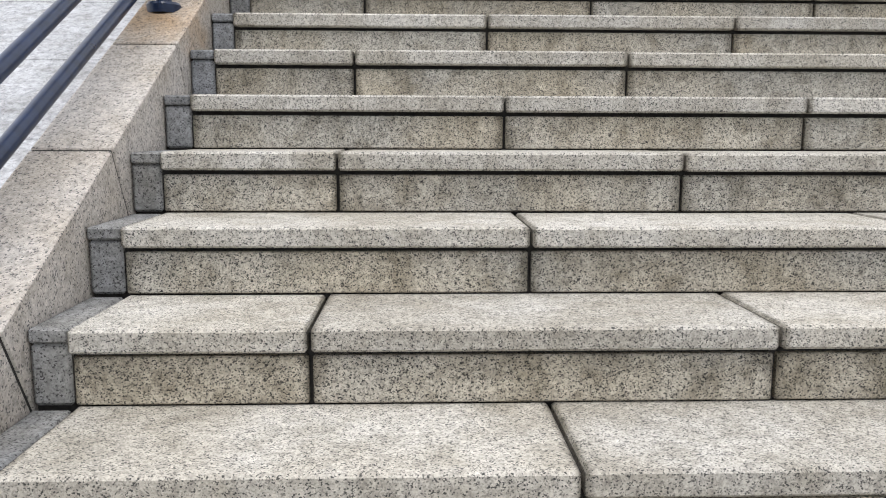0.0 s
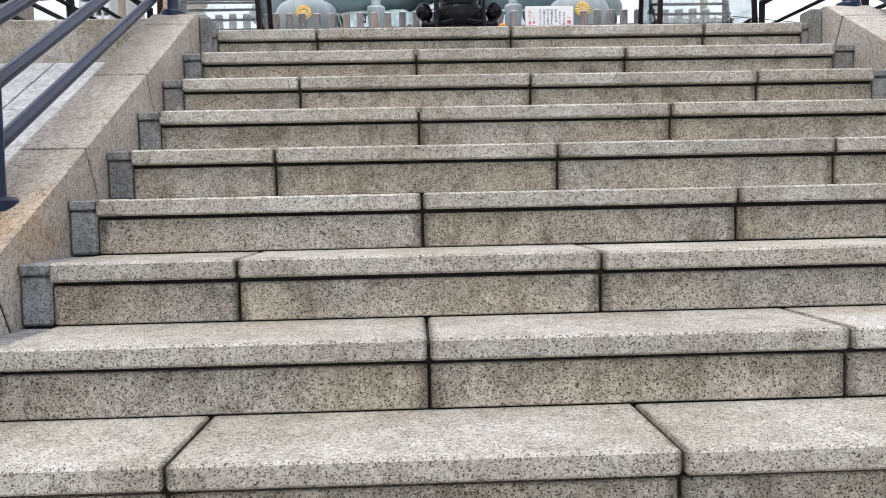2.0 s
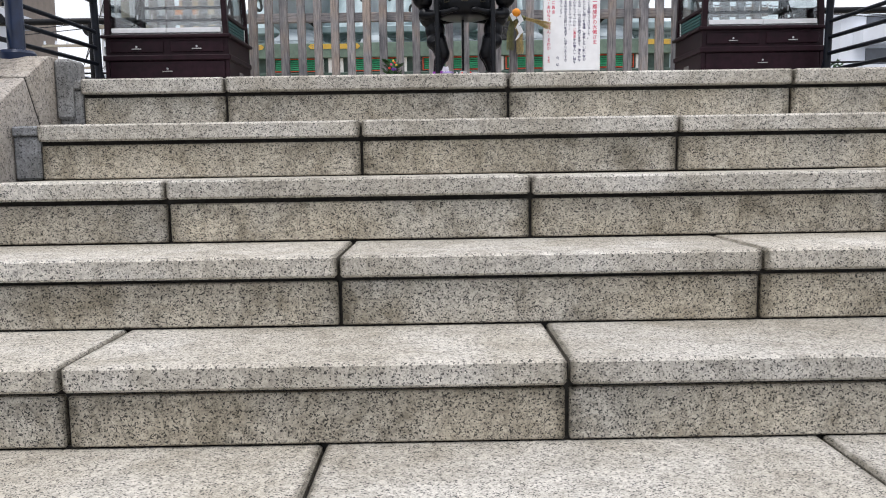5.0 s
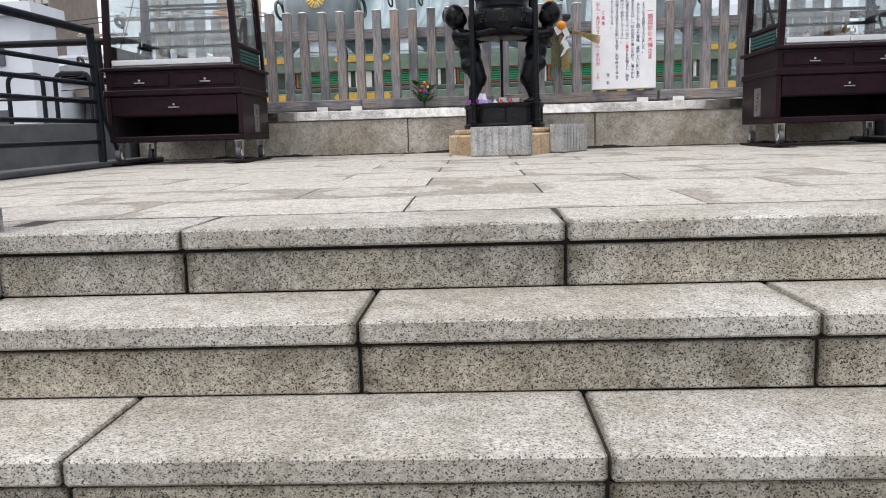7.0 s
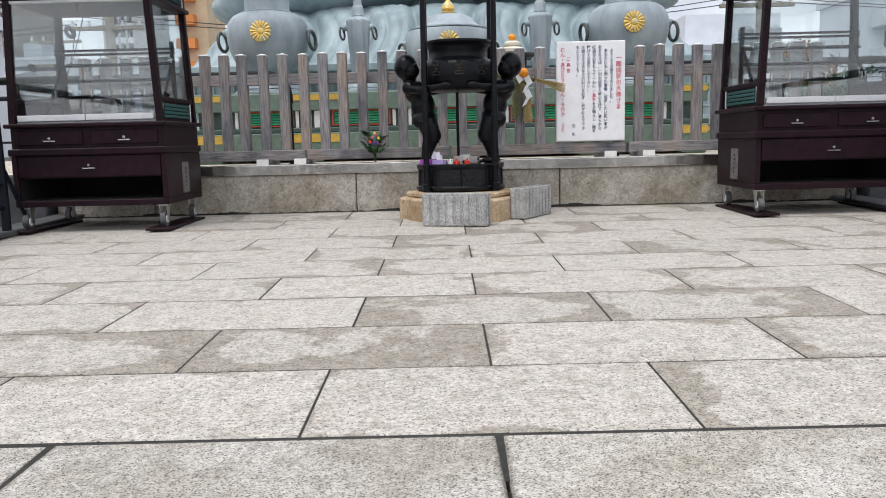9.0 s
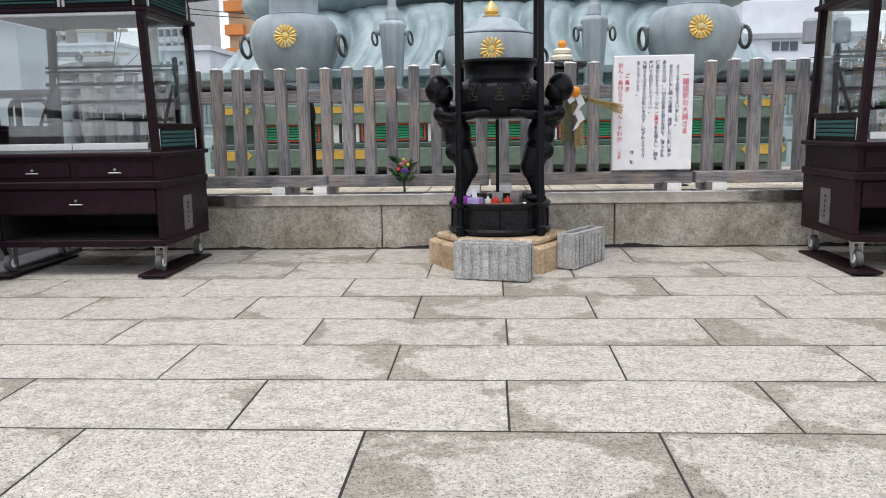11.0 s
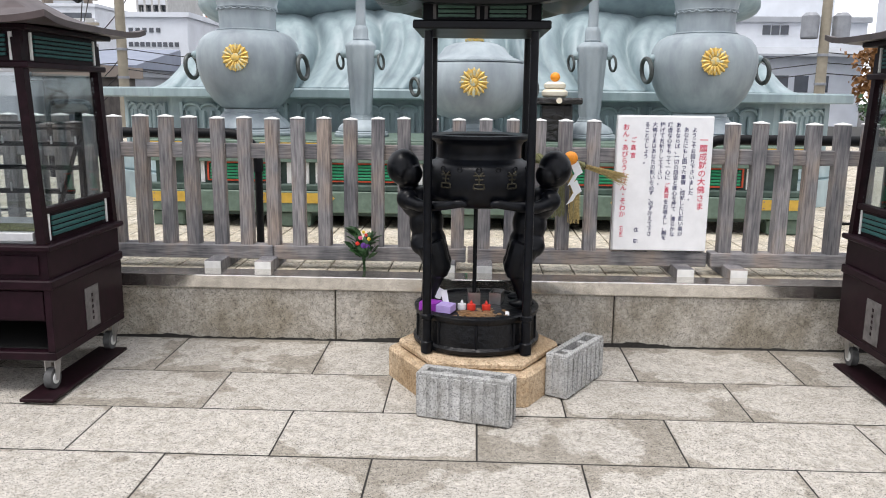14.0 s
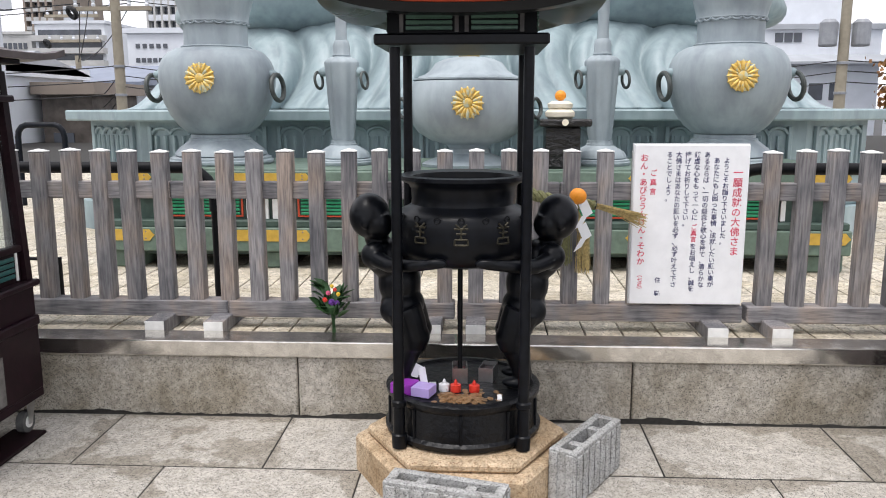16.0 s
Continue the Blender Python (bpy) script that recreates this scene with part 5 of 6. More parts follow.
def vase(x):
    t = thing("bronze_vase", "slim fluted bronze vase with small ring handles", "vase", "bronze vases")
    y = 10.4
    petal_foot(t, x, y, 0.20, 0.939, 1.095, 0.085, "bell-shaped petal foot")
    part("body", lathe([(0.072, 1.0955), (0.080, 1.13), (0.112, 1.565), (0.116, 1.585), (0.112, 1.597), (0.085, 1.618), (0.060, 1.626)], x, y, None, 64, 1.0, 8, 0.13), M_URN, t, "", True)
    part("collar", lathe([(0.056, 1.6265), (0.060, 1.636), (0.054, 1.648), (0.056, 1.69), (0.048, 1.722), (0.042, 1.728)], x, y, None, 48, 1.0, 8, 0.06), M_URN, t, "ribbed collar", True)
    part("neck", lathe([(0.038, 1.7285), (0.036, 1.76), (0.035, 1.95), (0.06, 2.05), (0.12, 2.12), (0.11, 2.13)], x, y, None, 32), M_URN, t, "", True)
    for sx in (-1, 1):
        part("handle_knob", ball((x + sx * 0.118, y - 0.02, 1.535), (0.022, 0.02, 0.02), None, 10, 8), M_BRONZED, t, "", True)
        handle(t, (x + sx * 0.128, y - 0.02, 1.478), sx, 0.053, 0.0095, 74, 1 if x < AXIS else -1)
    return t


def censer():
    t = thing("bronze_censer", "squat lidded bronze censer with gold crest and gilded knob", "censer")
    x, y = 0.59, 10.30
    part("foot", lathe([(0.30, 0.939), (0.305, 0.955), (0.27, 0.97), (0.20, 0.995), (0.14, 1.02), (0.125, 1.05), (0.15, 1.074)], x, y, None, 48, 1.0, 12, 0.04), M_URN, t, "petal-edged foot", True)
    part("bowl", lathe([(0.15, 1.0745), (0.24, 1.10), (0.32, 1.15), (0.372, 1.22), (0.392, 1.30), (0.388, 1.38), (0.372, 1.44), (0.362, 1.462), (0.33, 1.468)], x, y, None, 56), M_URN, t, "", True)
    part("rim", lathe([(0.335, 1.4682), (0.352, 1.472), (0.352, 1.482), (0.335, 1.4845)], x, y, None, 48), M_URN, t, "", True)
    part("lid", lathe([(0.330, 1.4850), (0.325, 1.492), (0.285, 1.505), (0.25, 1.53), (0.215, 1.575), (0.16, 1.60), (0.10, 1.612), (0.05, 1.617)], x, y, None, 48, 1.0, 10, 0.04), M_URN, t, "lotus-petal lid", True)
    part("knob", lathe([(0.065, 1.6175), (0.07, 1.63), (0.045, 1.64), (0.06, 1.66), (0.05, 1.70), (0.02, 1.735), (0.004, 1.75)], x, y, None, 24), M_GOLD, t, "gilded jewel knob", True)
    mum(t, (x, y - 0.398, 1.33), 0.094, 0.02)
    for sx in (-1, 1):
        handle(t, (x + sx * 0.40, y - 0.02, 1.30), sx, 0.06, 0.013)
    return t


urn(-1.078, -1.068)
urn(2.245, 2.222)
vase(-0.232)
vase(1.43)
censer()


def rice_cakes():
    t = thing("offering_stand", "offering stand wrapped in shiny black plastic", "stand")
    part("column", box(1.055, 1.265, 10.02, 10.22, 0.9385, 1.19, 0.012, seg=2), M_BAG, t)
    part("tray", box(1.015, 1.325, 9.97, 10.27, 1.1905, 1.236, 0.012, seg=2), M_BAG, t, "wrapped tray")
    part("seal", cylinder((1.165, 9.962, 1.216), (1.165, 9.969, 1.216), 0.02, None, 16), M_MOCHI, t, "round ivory seal")
    m = thing("rice_cake", "two stacked ivory rice cakes with an orange on top", "rice cake")
    part("cake", lathe([(0.07, 1.2365), (0.088, 1.25), (0.09, 1.275), (0.07, 1.292)], 1.145, 10.1, None, 28), M_MOCHI, m, "", True)
    part("cake", lathe([(0.06, 1.2925), (0.074, 1.303), (0.076, 1.325), (0.05, 1.342)], 1.145, 10.1, None, 28), M_MOCHI, m, "", True)
    part("orange_fruit", ball((1.145, 10.1, 1.374), (0.034, 0.034, 0.032)), M_ORANGE, m, "bright orange", True)


rice_cakes()


# ---- pedestal and seated statue ----
def pedestal():
    t = thing("statue_pedestal", "verdigris bronze pedestal with scalloped recessed panels", "pedestal")
    plan = [(-2.55, 11.65), (-1.95, 11.22), (3.05, 11.22), (3.68, 11.65), (3.68, 15.6), (-2.55, 15.6)]
    grow = lambda d: [(0.565 + (x - 0.565) * (1 + d / 3.1), 13.4 + (y - 13.4) * (1 + d / 2.2)) for x, y in plan]
    part("base", prism(grow(0.10), "z", 0.331, 0.56), M_BRONZE, t)
    part("base_step", prism(grow(0.05), "z", 0.5605, 0.70, None, 0.02), M_BRONZE, t)
    part("wall", prism(plan, "z", 0.7005, 1.205), M_BRONZE, t)
    part("coping", prism(grow(0.15), "z", 1.2055, 1.29, None, 0.012), M_BRONZE, t)

    def panel(m, w):
        z0, z1 = 0.78, 1.165
        for u0, u1, w0, w1 in ((-w, w, z0, z0 + 0.03), (-w, -w + 0.03, z0 + 0.03, z1), (w - 0.03, w, z0 + 0.03, z1)):
            part("panel_frame", merge(None, box(u0, u1, -0.03, 0, w0, w1, 0.004), m), M_BRONZE, t)
        n = max(3, round(2 * w / 0.16))
        for k in range(n):
            c = -w + 0.03 + (2 * w - 0.06) * (k + 0.5) / n
            rr = (w - 0.03) / n
            part("scallop", merge(None, tube([(c + rr * math.cos(a), -0.012, z1 - 0.06 + 0.7 * rr * math.sin(a)) for a in [math.pi * q / 8 for q in range(9)]], 0.014, None, 6), m), M_BRONZE, t)
        for k in range(int(2 * w / 0.07)):
            part("flute", merge(None, tube([(-w + 0.06 + 0.07 * k, -0.004, z0 + 0.035), (-w + 0.06 + 0.07 * k, -0.004, z1 - 0.07)], 0.017, None, 6), m), M_BRONZE, t)
    for cx, w in ((-1.42, 0.46), (-0.36, 0.52), (0.72, 0.52), (1.62, 0.34), (2.48, 0.46)):
        panel(pose(cx, 11.215, 0), w)
    panel(pose(-2.25, 11.435, 0, 0, 0, -35.6), 0.30)
    panel(pose(3.365, 11.435, 0, 0, 0, 34.3), 0.30)
    return t


pedestal()


def statue():
    """The robed lap of a huge seated figure: one plain mesh."""
    bm = bmesh.new()
    cx = 0.56
    nu, nv = 420, 40
    g = []
    for i in range(nu + 1):
        u = -1 + 2 * i / nu
        row = []
        for j in range(nv + 1):
            v = j / nv
            x = cx + u * (3.17 - 0.10 * v * abs(u))
            top = 1.28 + 0.76 * (1 - abs(u) ** 8.0)
            z = 1.292 + (top - 1.28) * v
            # fan of folds that gather towards the knees
            s = abs(u)
            ph = 5.4 * s + 0.35 * math.sin(4.0 * s + 0.6) + 1.1 * (1 - v) * (s - 0.35) + 0.28 * math.sin(math.pi * v)
            q = ph % 1.0
            roll = (1 - abs(2 * q - 1) ** 5) * (1 - 0.6 * q)
            fold = 0.26 * roll + 0.055 * (1 - abs(2 * ((ph * 3.0 + 0.2) % 1.0) - 1) ** 2.5) * (0.4 + 0.6 * math.sin(math.pi * q))
            fold += 0.03 * noise.noise((u * 4, v * 1.5, 0.3))
            flare = 0.30 * (1 - v) ** 2.5
            y = 12.02 + 0.62 * s ** 3 - flare - fold * (0.75 + 0.25 * (1 - v)) * (1 - s ** 8) + 0.16 * v * v + 0.34 * v ** 7
            row.append(bm.verts.new((x, y, z)))
        g.append(row)
    for i in range(nu):
        for j in range(nv):
            bm.faces.new((g[i][j], g[i + 1][j], g[i + 1][j + 1], g[i][j + 1]))
    back = [[bm.verts.new((r[j].co.x * 0.97 + cx * 0.03, 15.0, r[j].co.z)) for j in (0, nv)] for r in g]
    for i in range(nu):
        bm.faces.new((g[i][nv], g[i + 1][nv], back[i + 1][1], back[i][1]))
        bm.faces.new((back[i][1], back[i + 1][1], back[i + 1][0], back[i][0]))
        bm.faces.new((g[i + 1][0], g[i][0], back[i][0], back[i + 1][0]))
    for e in (0, nu):
        bm.faces.new([g[e][j] for j in range(nv + 1)] + [back[e][1], back[e][0]])
    # crossed legs and body above the hanging robe
    for sx in (-1, 1):
        own = bmesh.new()
        bmesh.ops.create_uvsphere(own, u_segments=64, v_segments=32, radius=1)
        for vtx in own.verts:
            p = vtx.co
            p *= 1 + 0.03 * math.sin(9 * p.x + 5 * p.z) + 0.02 * noise.noise(p * 3)
        own.transform(Matrix.Translation((cx + sx * 1.42, 12.95, 2.34)) @ Matrix.Rotation(sx * 0.12, 4, 'Y') @ Matrix.Diagonal((1.42, 0.92, 0.44, 1)))
        merge(bm, own)
    ball((cx, 13.6, 2.9), (1.3, 0.95, 1.3), bm, 48, 32)
    ball((cx, 12.55, 2.42), (0.55, 0.4, 0.2), bm, 32, 20)
    o = part("seated_statue", bm, M_ROBE, None, "", "full")
    return tagged(o, "colossal verdigris bronze seated statue with flowing robe folds", "statue")


statue()


# ---- surroundings ----
def windows_on(t, x0, x1, y, z0, z1, nx, nz, w, h, mat=None):
    me = mesh_of("window", box(-w / 2, w / 2, -0.06, 0.1, -h / 2, h / 2))
    me.materials.append(mat or M_WINDOW)
    for i in range(nx):
        for k in range(nz):
            o = new("window", me)
            o.parent = t
            o.location = (x0 + (x1 - x0) * (i + 0.5) / nx, y, z0 + (z1 - z0) * (k + 0.5) / nz)


def building(label, x0, x1, y0, y1, top, mat, roofmat=None, cat="building"):
    t = thing("building", label, cat, "buildings beyond the plaza")
    part("wall", box(x0, x1, y0, y1, GROUND, top), mat, t)
    part("roof", box(x0 - 0.2, x1 + 0.2, y0 - 0.2, y1 + 0.2, top, top + 0.35), roofmat or mat, t)
    return t


def tower(label, x0, x1, y, top, mat, n):
    t = building(label, x0, x1, y, y + 18, top, mat)
    h = (top - 2) / n
    for k in range(n):
        part("balcony", box(x0 - 0.15, x1 + 0.15, y - 1.1, y, 2 + h * k, 2 + h * k + h * 0.42), M_CONC if mat is not M_CONC else M_BWHITE, t)
        part("window", box(x0 + 0.4, x1 - 0.4, y - 0.12, y + 0.05, 2 + h * k + h * 0.45, 2 + h * k + h * 0.95), M_WINDOW, t)
    for k in range(5):
        xx = x0 + (x1 - x0) * k / 4
        part("divider", box(xx - 0.18, xx + 0.18, y - 1.15, y, 2, top), mat, t)
    return t


tower("tall brown apartment tower with stacked balconies", -82.3, -76.9, 150, 58, M_BBROWN, 34)
tower("pale apartment tower with stacked balconies", -59.8, -54.5, 150, 56, M_CONC, 22)
b = building("pale concrete office block with rows of windows", -62, -53.5, 100, 112, 10.0, M_CONC)
windows_on(b, -61.5, -54, 100, -1, 9.4, 12, 7, 0.45, 0.7)
b = building("white apartment block with balcony bands", -53.0, -44.5, 100, 112, 11.2, M_BWHITE)
for k in range(8):
    part("balcony", box(-53.2, -44.3, 98.9, 100, -1 + 1.45 * k, -0.35 + 1.45 * k), M_CONC, b)
    part("window", box(-52.6, -44.9, 99.9, 100.1, -0.35 + 1.45 * k, 0.35 + 1.45 * k), M_WINDOW, b)
part("roof_tank", box(-51, -48.6, 103, 106, 11.6, 13.6, 0.1), M_BGREY, b)
b = building("plain white building with small square windows", -23.9, -19.2, 60, 74, 6.35, M_BWHITE)
windows_on(b, -23.4, -21.0, 60, 5.0, 6.0, 5, 1, 0.28, 0.3)
windows_on(b, -23.4, -19.8, 60, 3.2, 5.0, 9, 2, 0.28, 0.3)
b = building("long low building with a grey metal roof", -27.5, -15.5, 42, 52, 2.0, M_BGREY)
part("sloping_roof", prism([(41.3, 2.36), (41.3, 2.5), (47, 3.5), (47, 2.36)], "x", -28.0, -15.0), M_BLUEROOF, b, "blue-grey metal roof")
b = building("old dark house with brown tiled roof", -25.0, -17.6, 33, 40, 1.35, M_DKBROWN, M_DKBROWN)
part("sloping_roof", prism([(32.6, 1.71), (36.5, 2.2), (40.4, 1.71)], "x", -25.3, -17.3), M_BBROWN, b, "brown tiled roof")
b = building("white-walled house beside the plaza", -19.0, -12.5, 25.5, 31, 2.2, M_BWHITE)
windows_on(b, -17, -13, 25.5, -0.2, 1.6, 4, 1, 0.6, 0.7)
part("sloping_roof", prism([(25.0, 2.31), (28.2, 2.95), (31.4, 2.31)], "x", -19.3, -12.3), M_BGREY, b)
b = building("dark weathered brown shed", -12.2, -10.7, 28, 31, 1.7, M_DKBROWN, M_BBROWN)
part("door", box(-11.9, -11.3, 27.95, 27.995, GROUND, 0.6), M_WINDOW, b)
b = building("tall white building with few windows", -27.0, -11.6, 24, 25.4, 3.75, M_BWHITE)
windows_on(b, -19, -12.0, 24, 0.2, 3.5, 6, 2, 0.5, 0.45)
b = building("tan and orange apartment building", -23.5, -20.9, 78, 84, 20.0, M_BTAN)
for k in range(9):
    part("balcony", box(-23.6, -21.9, 77, 78, 1 + 2.1 * k, 1.9 + 2.1 * k), M_BORANGE, b)
b = building("grey factory building with a strip of windows", 17.8, 26.5, 60, 74, 6.3, M_BWHITE, M_BGREY)
windows_on(b, 19.6, 21.4, 60, 5.4, 6.2, 3, 1, 0.5, 0.6)
part("upper_storey", box(18.5, 25.5, 63, 74, 6.65, 9.2), M_BWHITE, b)
part("canopy", prism([(58.6, 4.2), (60, 4.7), (60, 4.55), (58.6, 4.05)], "x", 17.0, 27.0), M_BGREY, b, "corrugated canopy roof")
windows_on(b, 20.5, 24.5, 60, 1.4, 3.2, 3, 1, 0.9, 1.1)
b = building("white apartment house with balconies", 25.6, 40.0, 52, 57.0, 8.4, M_BWHITE)
for k in range(4):
    part("balcony", box(26.4, 40.0, 50.8, 52, -0.6 + 2.4 * k, 0.5 + 2.4 * k), M_BWHITE, b)
    for q in range(4):
        part("window", box(27.2 + 3 * q, 28.6 + 3 * q, 51.92, 52.02, 0.6 + 2.4 * k, 1.6 + 2.4 * k), M_WINDOW, b)
b = building("low white row of houses with a grey roof", -70, 70, 190, 210, 5.0, M_CONC, M_BGREY)


def pole(x, y, top, transformers):
    t = thing("utility_pole", "weathered concrete utility pole with crossarms and insulators", "utility pole", "utility poles")
    part("pole", tube([(x, y, 0.332 if y < 34 else GROUND), (x, y, top)], 0.135, None, 14, 0.10), M_POLE, t, "", True)
    for z in ((3.72, 4.6) if not transformers else (3.9, 4.7)):
        part("crossarm", box(x - 1.1, x + 0.9, y - 0.06, y + 0.06, z - 0.05, z + 0.05), M_POLE, t)
        for k in range(5):
            part("insulator", lathe([(0.04, z + 0.05), (0.06, z + 0.10), (0.03, z + 0.14), (0.05, z + 0.2)], x - 1.0 + 0.45 * k, y, None, 8), M_BWHITE, t)
    if transformers:
        for sx in (-1, 1):
            part("transformer", lathe([(0.19, 2.72), (0.205, 2.76), (0.205, 3.26), (0.12, 3.34)], x + sx * 0.38, y, None, 18), M_TRANSF, t, "grey drum transformer")
    else:
        part("cable_coil", ring((x - 1.05, y - 0.1, 3.62), 0.13, 0.06, (0.5, 1, 0.6), None, 12, 6), M_WIRE, t, "hanging coil of cable")
    for z in (1.6, 2.3):
        part("strap", lathe([(0.142, z), (0.142, z + 0.06), (0.13, z + 0.065)], x, y, None, 14), M_TRANSF, t)
    return t


pole(-8.43, 25.0, 6.4, False)
pole(9.15, 25.0, 6.4, True)
pole(-14.2, 34.2, 3.2, False)


def cable(a, b, sag, r=0.014):
    a, b = Vector(a), Vector(b)
    pts = [a.lerp(b, k / 14) - Vector((0, 0, sag * 4 * (k / 14) * (1 - k / 14))) for k in range(15)]
    return tagged(part("overhead_cable", tube(pts, r, None, 5), M_WIRE), "thin black overhead cable between utility poles", "cable", "overhead cables")


for z, dx in ((3.85, -0.9), (3.85, 0.4), (4.75, -0.5), (2.35, 0.1), (2.0, 0.1), (1.65, 0.0)):
    cable((-8.43 + dx, 25, z), (-30, 30 + dx * 2, z + 0.8), 0.5)
    cable((-8.43 + dx, 25, z), (-14.2, 34.2, min(z - 0.8, 3.0)), 0.35)
for z, dx in ((4.1, -0.9), (4.1, 0.3), (4.9, 0.0), (2.4, 0.0), (2.15, 0.1), (1.9, 0.0)):
    cable((9.15 + dx, 25, z), (34, 30, z + 0.5), 0.5)
    cable((9.15 + dx, 25, z), (-8.43 + dx, 25, z - 0.05), 0.6, 0.012)


def tree(x, y, h, spread, seed, leafmat, label):
    t = thing("tree", label, "tree", "trees by the plaza")
    rng = random.Random(seed)
    part("trunk", tube([(x, y, 0.331), (x + 0.03, y, 0.331 + h * 0.4), (x - 0.03, y, 0.331 + h * 0.75)], 0.06, None, 8, 0.025), M_BBROWN, t)
    leaves = bmesh.new()
    limbs = bmesh.new()
    for k in range(14):
        a, e = rng.uniform(0, 6.283), rng.uniform(0.1, 1.2)
        s = Vector((x, y, 0.331 + h * rng.uniform(0.4, 0.75)))
        c = s + Vector((math.cos(a) * math.cos(e), math.sin(a) * math.cos(e), math.sin(e))) * spread * rng.uniform(0.5, 1.0)
        tube([s, s.lerp(c, 0.5) + Vector((0, 0, 0.1)), c], 0.04, limbs, 5, 0.012)
        for q in range(90):
            p = c + Vector((rng.gauss(0, 1), rng.gauss(0, 1), rng.gauss(0, 0.8))) * spread * 0.26
            n = Vector((rng.uniform(-1, 1), rng.uniform(-1, 1), rng.uniform(-1, 1))).normalized()
            u = n.orthogonal().normalized() * rng.uniform(0.035, 0.07)
            w = n.cross(u) * 0.6
            leaves.faces.new([leaves.verts.new(p + d) for d in (u, w, -u, -w)])
    part("limbs", limbs, M_BBROWN, t)
    part("crown", leaves, leafmat, t)


tree(7.4, 18.2, 1.75, 0.55, 5, M_AUTUMN, "small tree with russet autumn leaves")
tree(7.2, 17.6, 0.9, 0.45, 6, M_LEAF, "small dark green garden tree")
tree(8.4, 19.0, 1.1, 0.6, 8, M_LEAF, "small dark green garden tree")


# ---- stones of stairs, landing, curbs and walls ----
PIECE_MESH = {}


def stone(name, parent, mat, lo, size, bev=0.004, tag="", tilt=0.0):
    """A bevelled block as a piece of its parent; blocks of one size share a mesh."""
    key = (tag or name, tuple(round(c, 3) for c in size), bev, mat.name)
    if key not in PIECE_MESH:
        me = mesh_of(name, box(0, size[0], 0, size[1], 0, size[2], bev))
        me.materials.append(mat)
        PIECE_MESH[key] = me
    o = new(name, PIECE_MESH[key])
    o.parent = parent
    o.location = lo
    if tilt:
        o.rotation_euler = (tilt, 0, 0)
    return o


GAP = 0.0065
for i in range(STEPS):
    y, z = nose(i)
    joints = [-0.211, 0.612, 1.435] if i % 2 == 0 else [0.207, 1.030]
    xs = [X_L] + [j + random.uniform(-0.004, 0.004) for j in joints] + [X_R]
    depth = RUN + 0.035 if i else 0.30
    for a, b in zip(xs, xs[1:]):
        a2 = a + (GAP / 2 if a > X_L else 0)
        b2 = b - (GAP / 2 if b < X_R else 0)
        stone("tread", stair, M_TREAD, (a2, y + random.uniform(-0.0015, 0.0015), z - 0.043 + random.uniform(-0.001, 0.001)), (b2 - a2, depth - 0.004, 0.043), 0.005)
        # low riser tops bare the dark core, deepening nosing shade; bottom gap shows grime
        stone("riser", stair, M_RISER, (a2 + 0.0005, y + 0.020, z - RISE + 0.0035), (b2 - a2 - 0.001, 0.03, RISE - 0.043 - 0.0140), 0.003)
    for x0, x1 in ((C_L + 0.003, X_L - 0.004), (X_R + 0.004, C_R - 0.003)):
        stone("filler_block", stair, M_FILL, (x0, y + 0.021, z - RISE + 0.002), (x1 - x0, 0.03, RISE - 0.032), 0.006)
        stone("filler_cap", stair, M_FILL, (x0, y + 0.016, z - 0.028), (x1 - x0, RUN - 0.001, 0.026), 0.004)

# sloping curbs cut square to their slope
slope = math.atan(0.5445)
for side, x0, x1 in ((-1, -0.880, C_L), (1, C_R, 2.146)):
    curb = tagged(new("curb_1" if side < 0 else "curb_2"), "sloping granite curb beside the stairs", "curb", "", "structure")
    cut = lambda y, d: (y + d * math.sin(slope), curb_z(y) - d * math.cos(slope))
    for k in range(-7, 4):
        ya, yb = 2.328 + 0.5205 * k + 0.004, 2.328 + 0.5205 * (k + 1) - 0.004
        if k < 3:
            poly = [cut(ya, 0), cut(yb, 0), cut(yb, 0.30), cut(ya, 0.30)]
        else:
            poly = [cut(ya, 0), (3.985, curb_z(3.985)), (4.03, 0.018), (4.098, 0.018), (4.098, -0.3), cut(ya, 0.30)]
        part("curb_stone", prism(poly, "x", x0, x1, None, 0.003), M_CURB, curb)
    part("curb_core", prism([cut(-1.2, 0.004), cut(3.98, 0.004), (3.98, -0.3), cut(-1.2, 0.28)], "x", x0 + 0.004, x1 - 0.004), M_JOINT, curb)
    part("end_block", box(min(x1, C_L) if side < 0 else x0 - 0.055, C_L + 0.05 if side < 0 else x0, 4.05, 4.15, -0.16, 0.012, 0.008), M_FILL, curb)

# apron tiles
for parent, x0, x1 in ((apron_l, -2.12, -0.888), (apron_r, 2.154, 3.32)):
    me = mesh_of("tile", box(0, 0.405, 0, 0.52, 0, 0.02, 0.003))
    me.materials.append(M_APRON)
    for r in range(11):
        y = 4.07 - (r + 1) * 0.524 * math.cos(slope)
        for c in range(3):
            o = new("tile", me)
            o.parent = parent
            o.location = (x0 + 0.411 * c, y, curb_z(y) - 0.228)
            o.rotation_euler = (slope, 0, 0)

# retaining wall blocks
xs = [-2.12, -1.455, -0.077, 1.301, 2.68, 3.32]
for a, b in zip(xs, xs[1:]):
    stone("block", wall, M_WALL, (a + 0.003, 8.326, -0.02), (b - a - 0.006, 0.05, 0.305), 0.006)

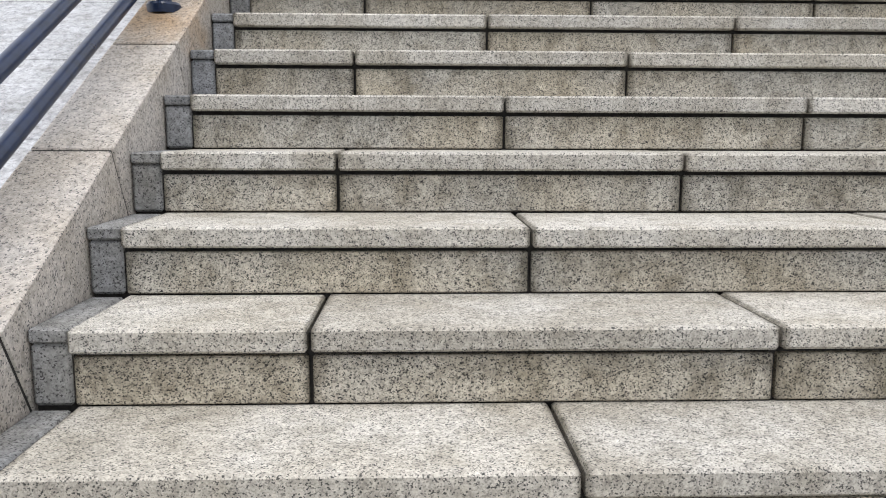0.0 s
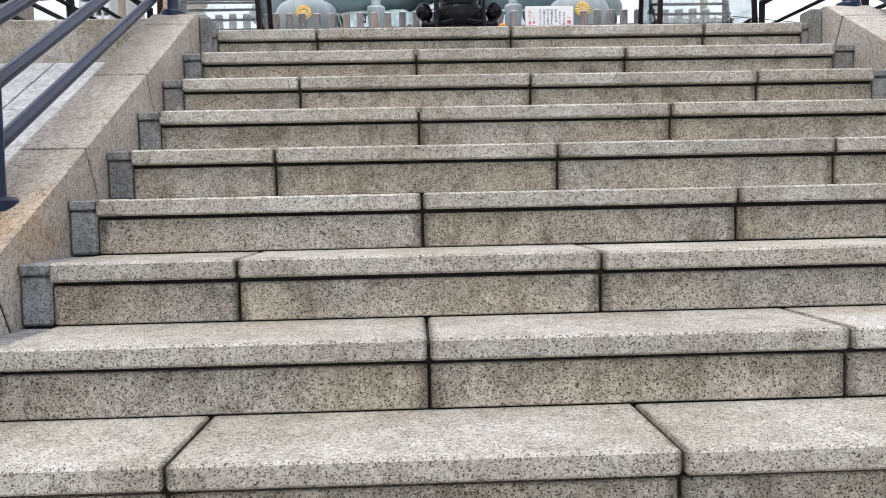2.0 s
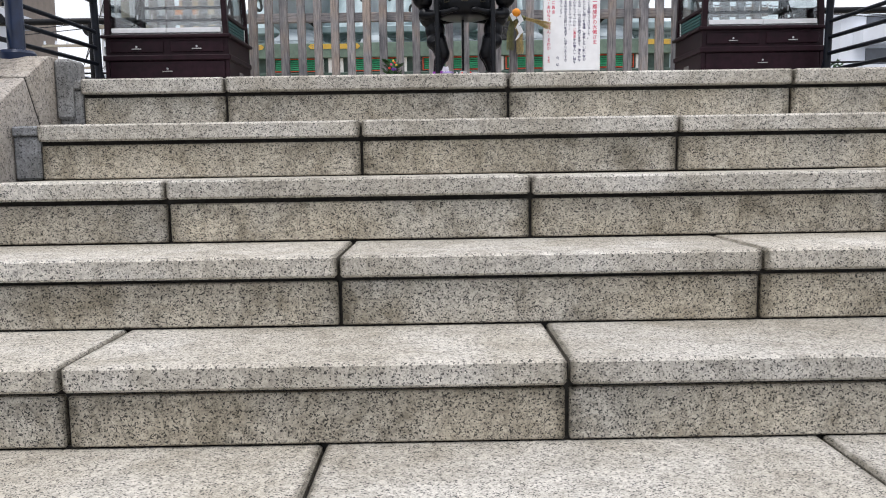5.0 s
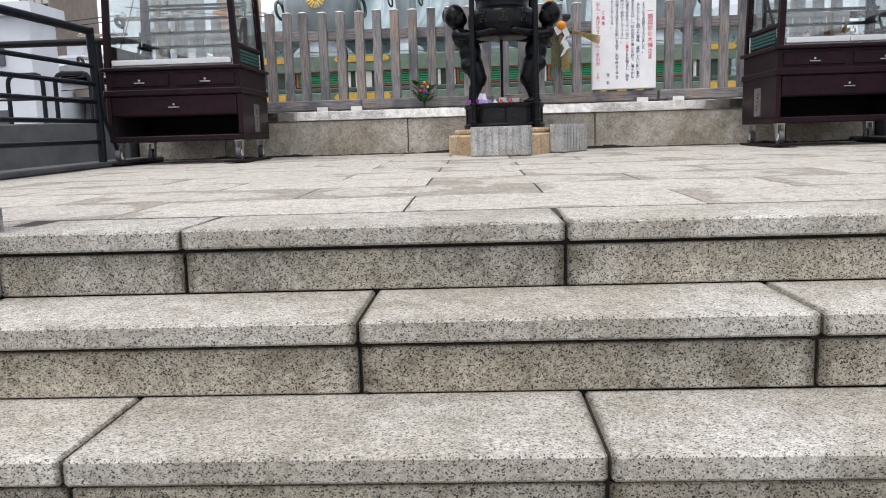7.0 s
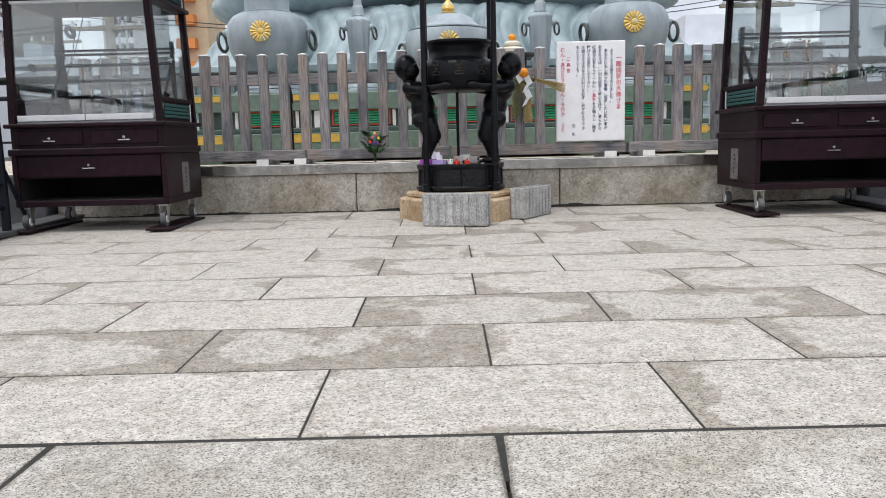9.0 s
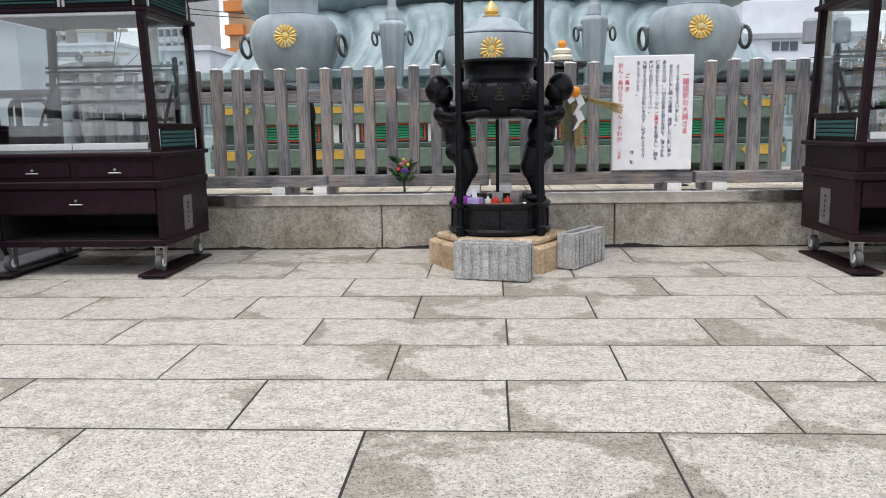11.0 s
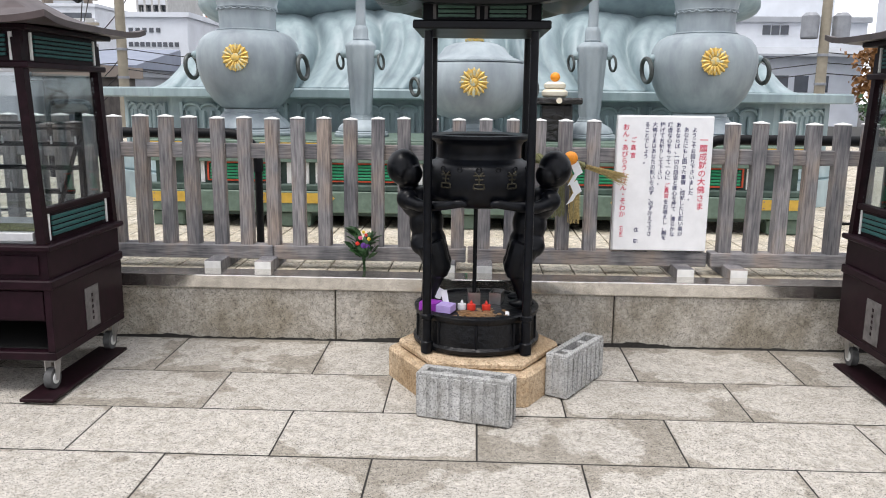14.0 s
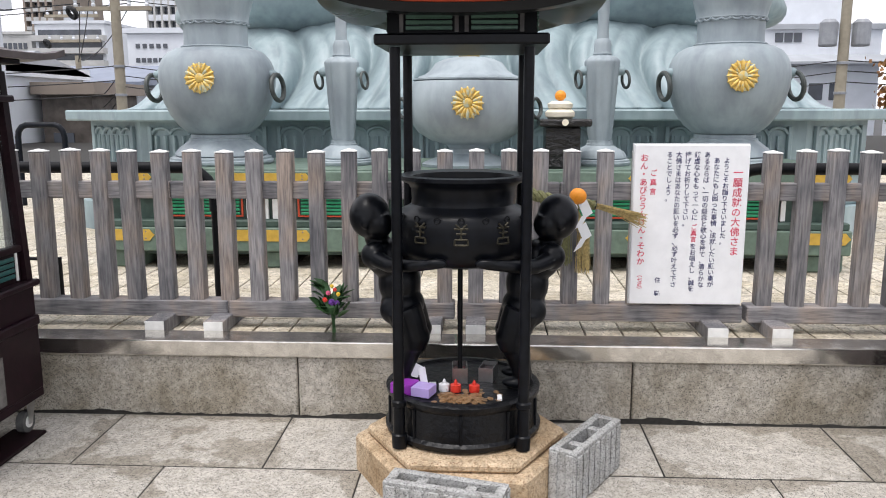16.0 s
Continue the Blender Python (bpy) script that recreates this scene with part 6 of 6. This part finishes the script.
# crust of dirt along the foot of the retaining wall
bm = bmesh.new()
ring = []
for i in range(220):
    x = -2.10 + i * 5.40 / 219
    w = random.uniform(0.003, 0.009) + 0.008 * max(0.0, math.sin(x * 5.3) * math.sin(x * 1.7 + 1))
    h = random.uniform(0.003, 0.011) + 0.016 * max(0.0, math.sin(x * 3.1 + 0.5) * math.sin(x * 7.9))
    z = floor_z(8.31)
    ring.append([bm.verts.new(p) for p in ((x, 8.3255 - w, z - 0.004), (x, 8.3255 - w * 0.5, z + 0.002 + h * 0.35), (x, 8.324, z + h), (x, 8.329, z + h - 0.002))])
for p, q in zip(ring, ring[1:]):
    for k in range(3):
        bm.faces.new((p[k], q[k], q[k + 1], p[k + 1]))
structure("trim_dirt", bm, M_JOINT, "dark crust of dirt along the foot of the granite wall", "dirt")

# landing slabs
rows = [TOP_Y + 0.302, 4.765, 5.166, 5.565, 5.955, 6.322, 6.682, 7.068, 7.456, 7.856, 8.318]
courses = [(0.243, 0.750), (0.621, 0.746), (0.2505, 0.740), (0.620, 0.7335), (0.258, 0.7225), (0.631, 0.7245), (0.2665, 0.7215), (0.628, 0.7235), (0.259, 0.720), (0.618, 0.719)]
for (first, pitch), ya, yb in zip(courses, rows, rows[1:]):
    js = [first + pitch * k + random.uniform(-0.003, 0.003) for k in range(-5, 6)]
    js = [j for j in js if -1.90 < j < 3.10]
    xs = [-2.115] + js + [3.315]
    for a, b in zip(xs, xs[1:]):
        stone("slab", floor, M_PAVE, (a + 0.0026, ya + 0.004, floor_z(ya) - 0.04 + random.uniform(-0.0003, 0.0009)), (b - a - 0.0052, yb - ya - 0.008, 0.04), 0.002, "", 0.018)
for a, b in ((-2.115, -0.69), (1.956, 3.315)):
    stone("slab", floor, M_PAVE, (a, 4.151, floor_z(4.15) - 0.04), (b - a, 0.195, 0.04), 0.0025, "", 0.018)
stone("slab", floor, M_PAVE, (C_L + 0.003, TOP_Y + 0.105, floor_z(4.15) - 0.06), (0.085, 0.195, 0.06), 0.003)
stone("slab", floor, M_PAVE, (X_R + 0.004, TOP_Y + 0.105, floor_z(4.15) - 0.06), (0.085, 0.195, 0.06), 0.003)

# plaza tiles: the nearest as pieces, the rest as one mesh
TW, TD = 0.163, 0.31
me = mesh_of("tile", box(0, TW - 0.008, 0, TD - 0.008, -0.03, 0.012, 0.0025))
me.materials.append(M_PLAZA)
cells = [(c, r) for r in range(7) for c in range(-16, 26)]
for c, r in cells:
    o = new("tile", me)
    o.parent = plaza
    o.location = (TW * c, 8.463 + TD * r, 0.318 + random.uniform(-0.001, 0.001))
rest = bmesh.new()
for r in range(0, 40):
    for c in range(-40, 50):
        if r < 7 and -16 <= c < 26:
            continue
        x0, y0 = TW * c, 8.463 + TD * r
        if r >= 7:
            if c % 2:
                continue
            w2 = TW * 2
        else:
            w2 = TW
        vs = [rest.verts.new(p) for p in ((x0, y0, 0.330), (x0 + w2 - 0.008, y0, 0.330), (x0 + w2 - 0.008, y0 + TD - 0.008, 0.330), (x0, y0 + TD - 0.008, 0.330))]
        rest.faces.new(vs)
part("tiles", rest, M_PLAZA, plaza)["kind"] = "stuff"
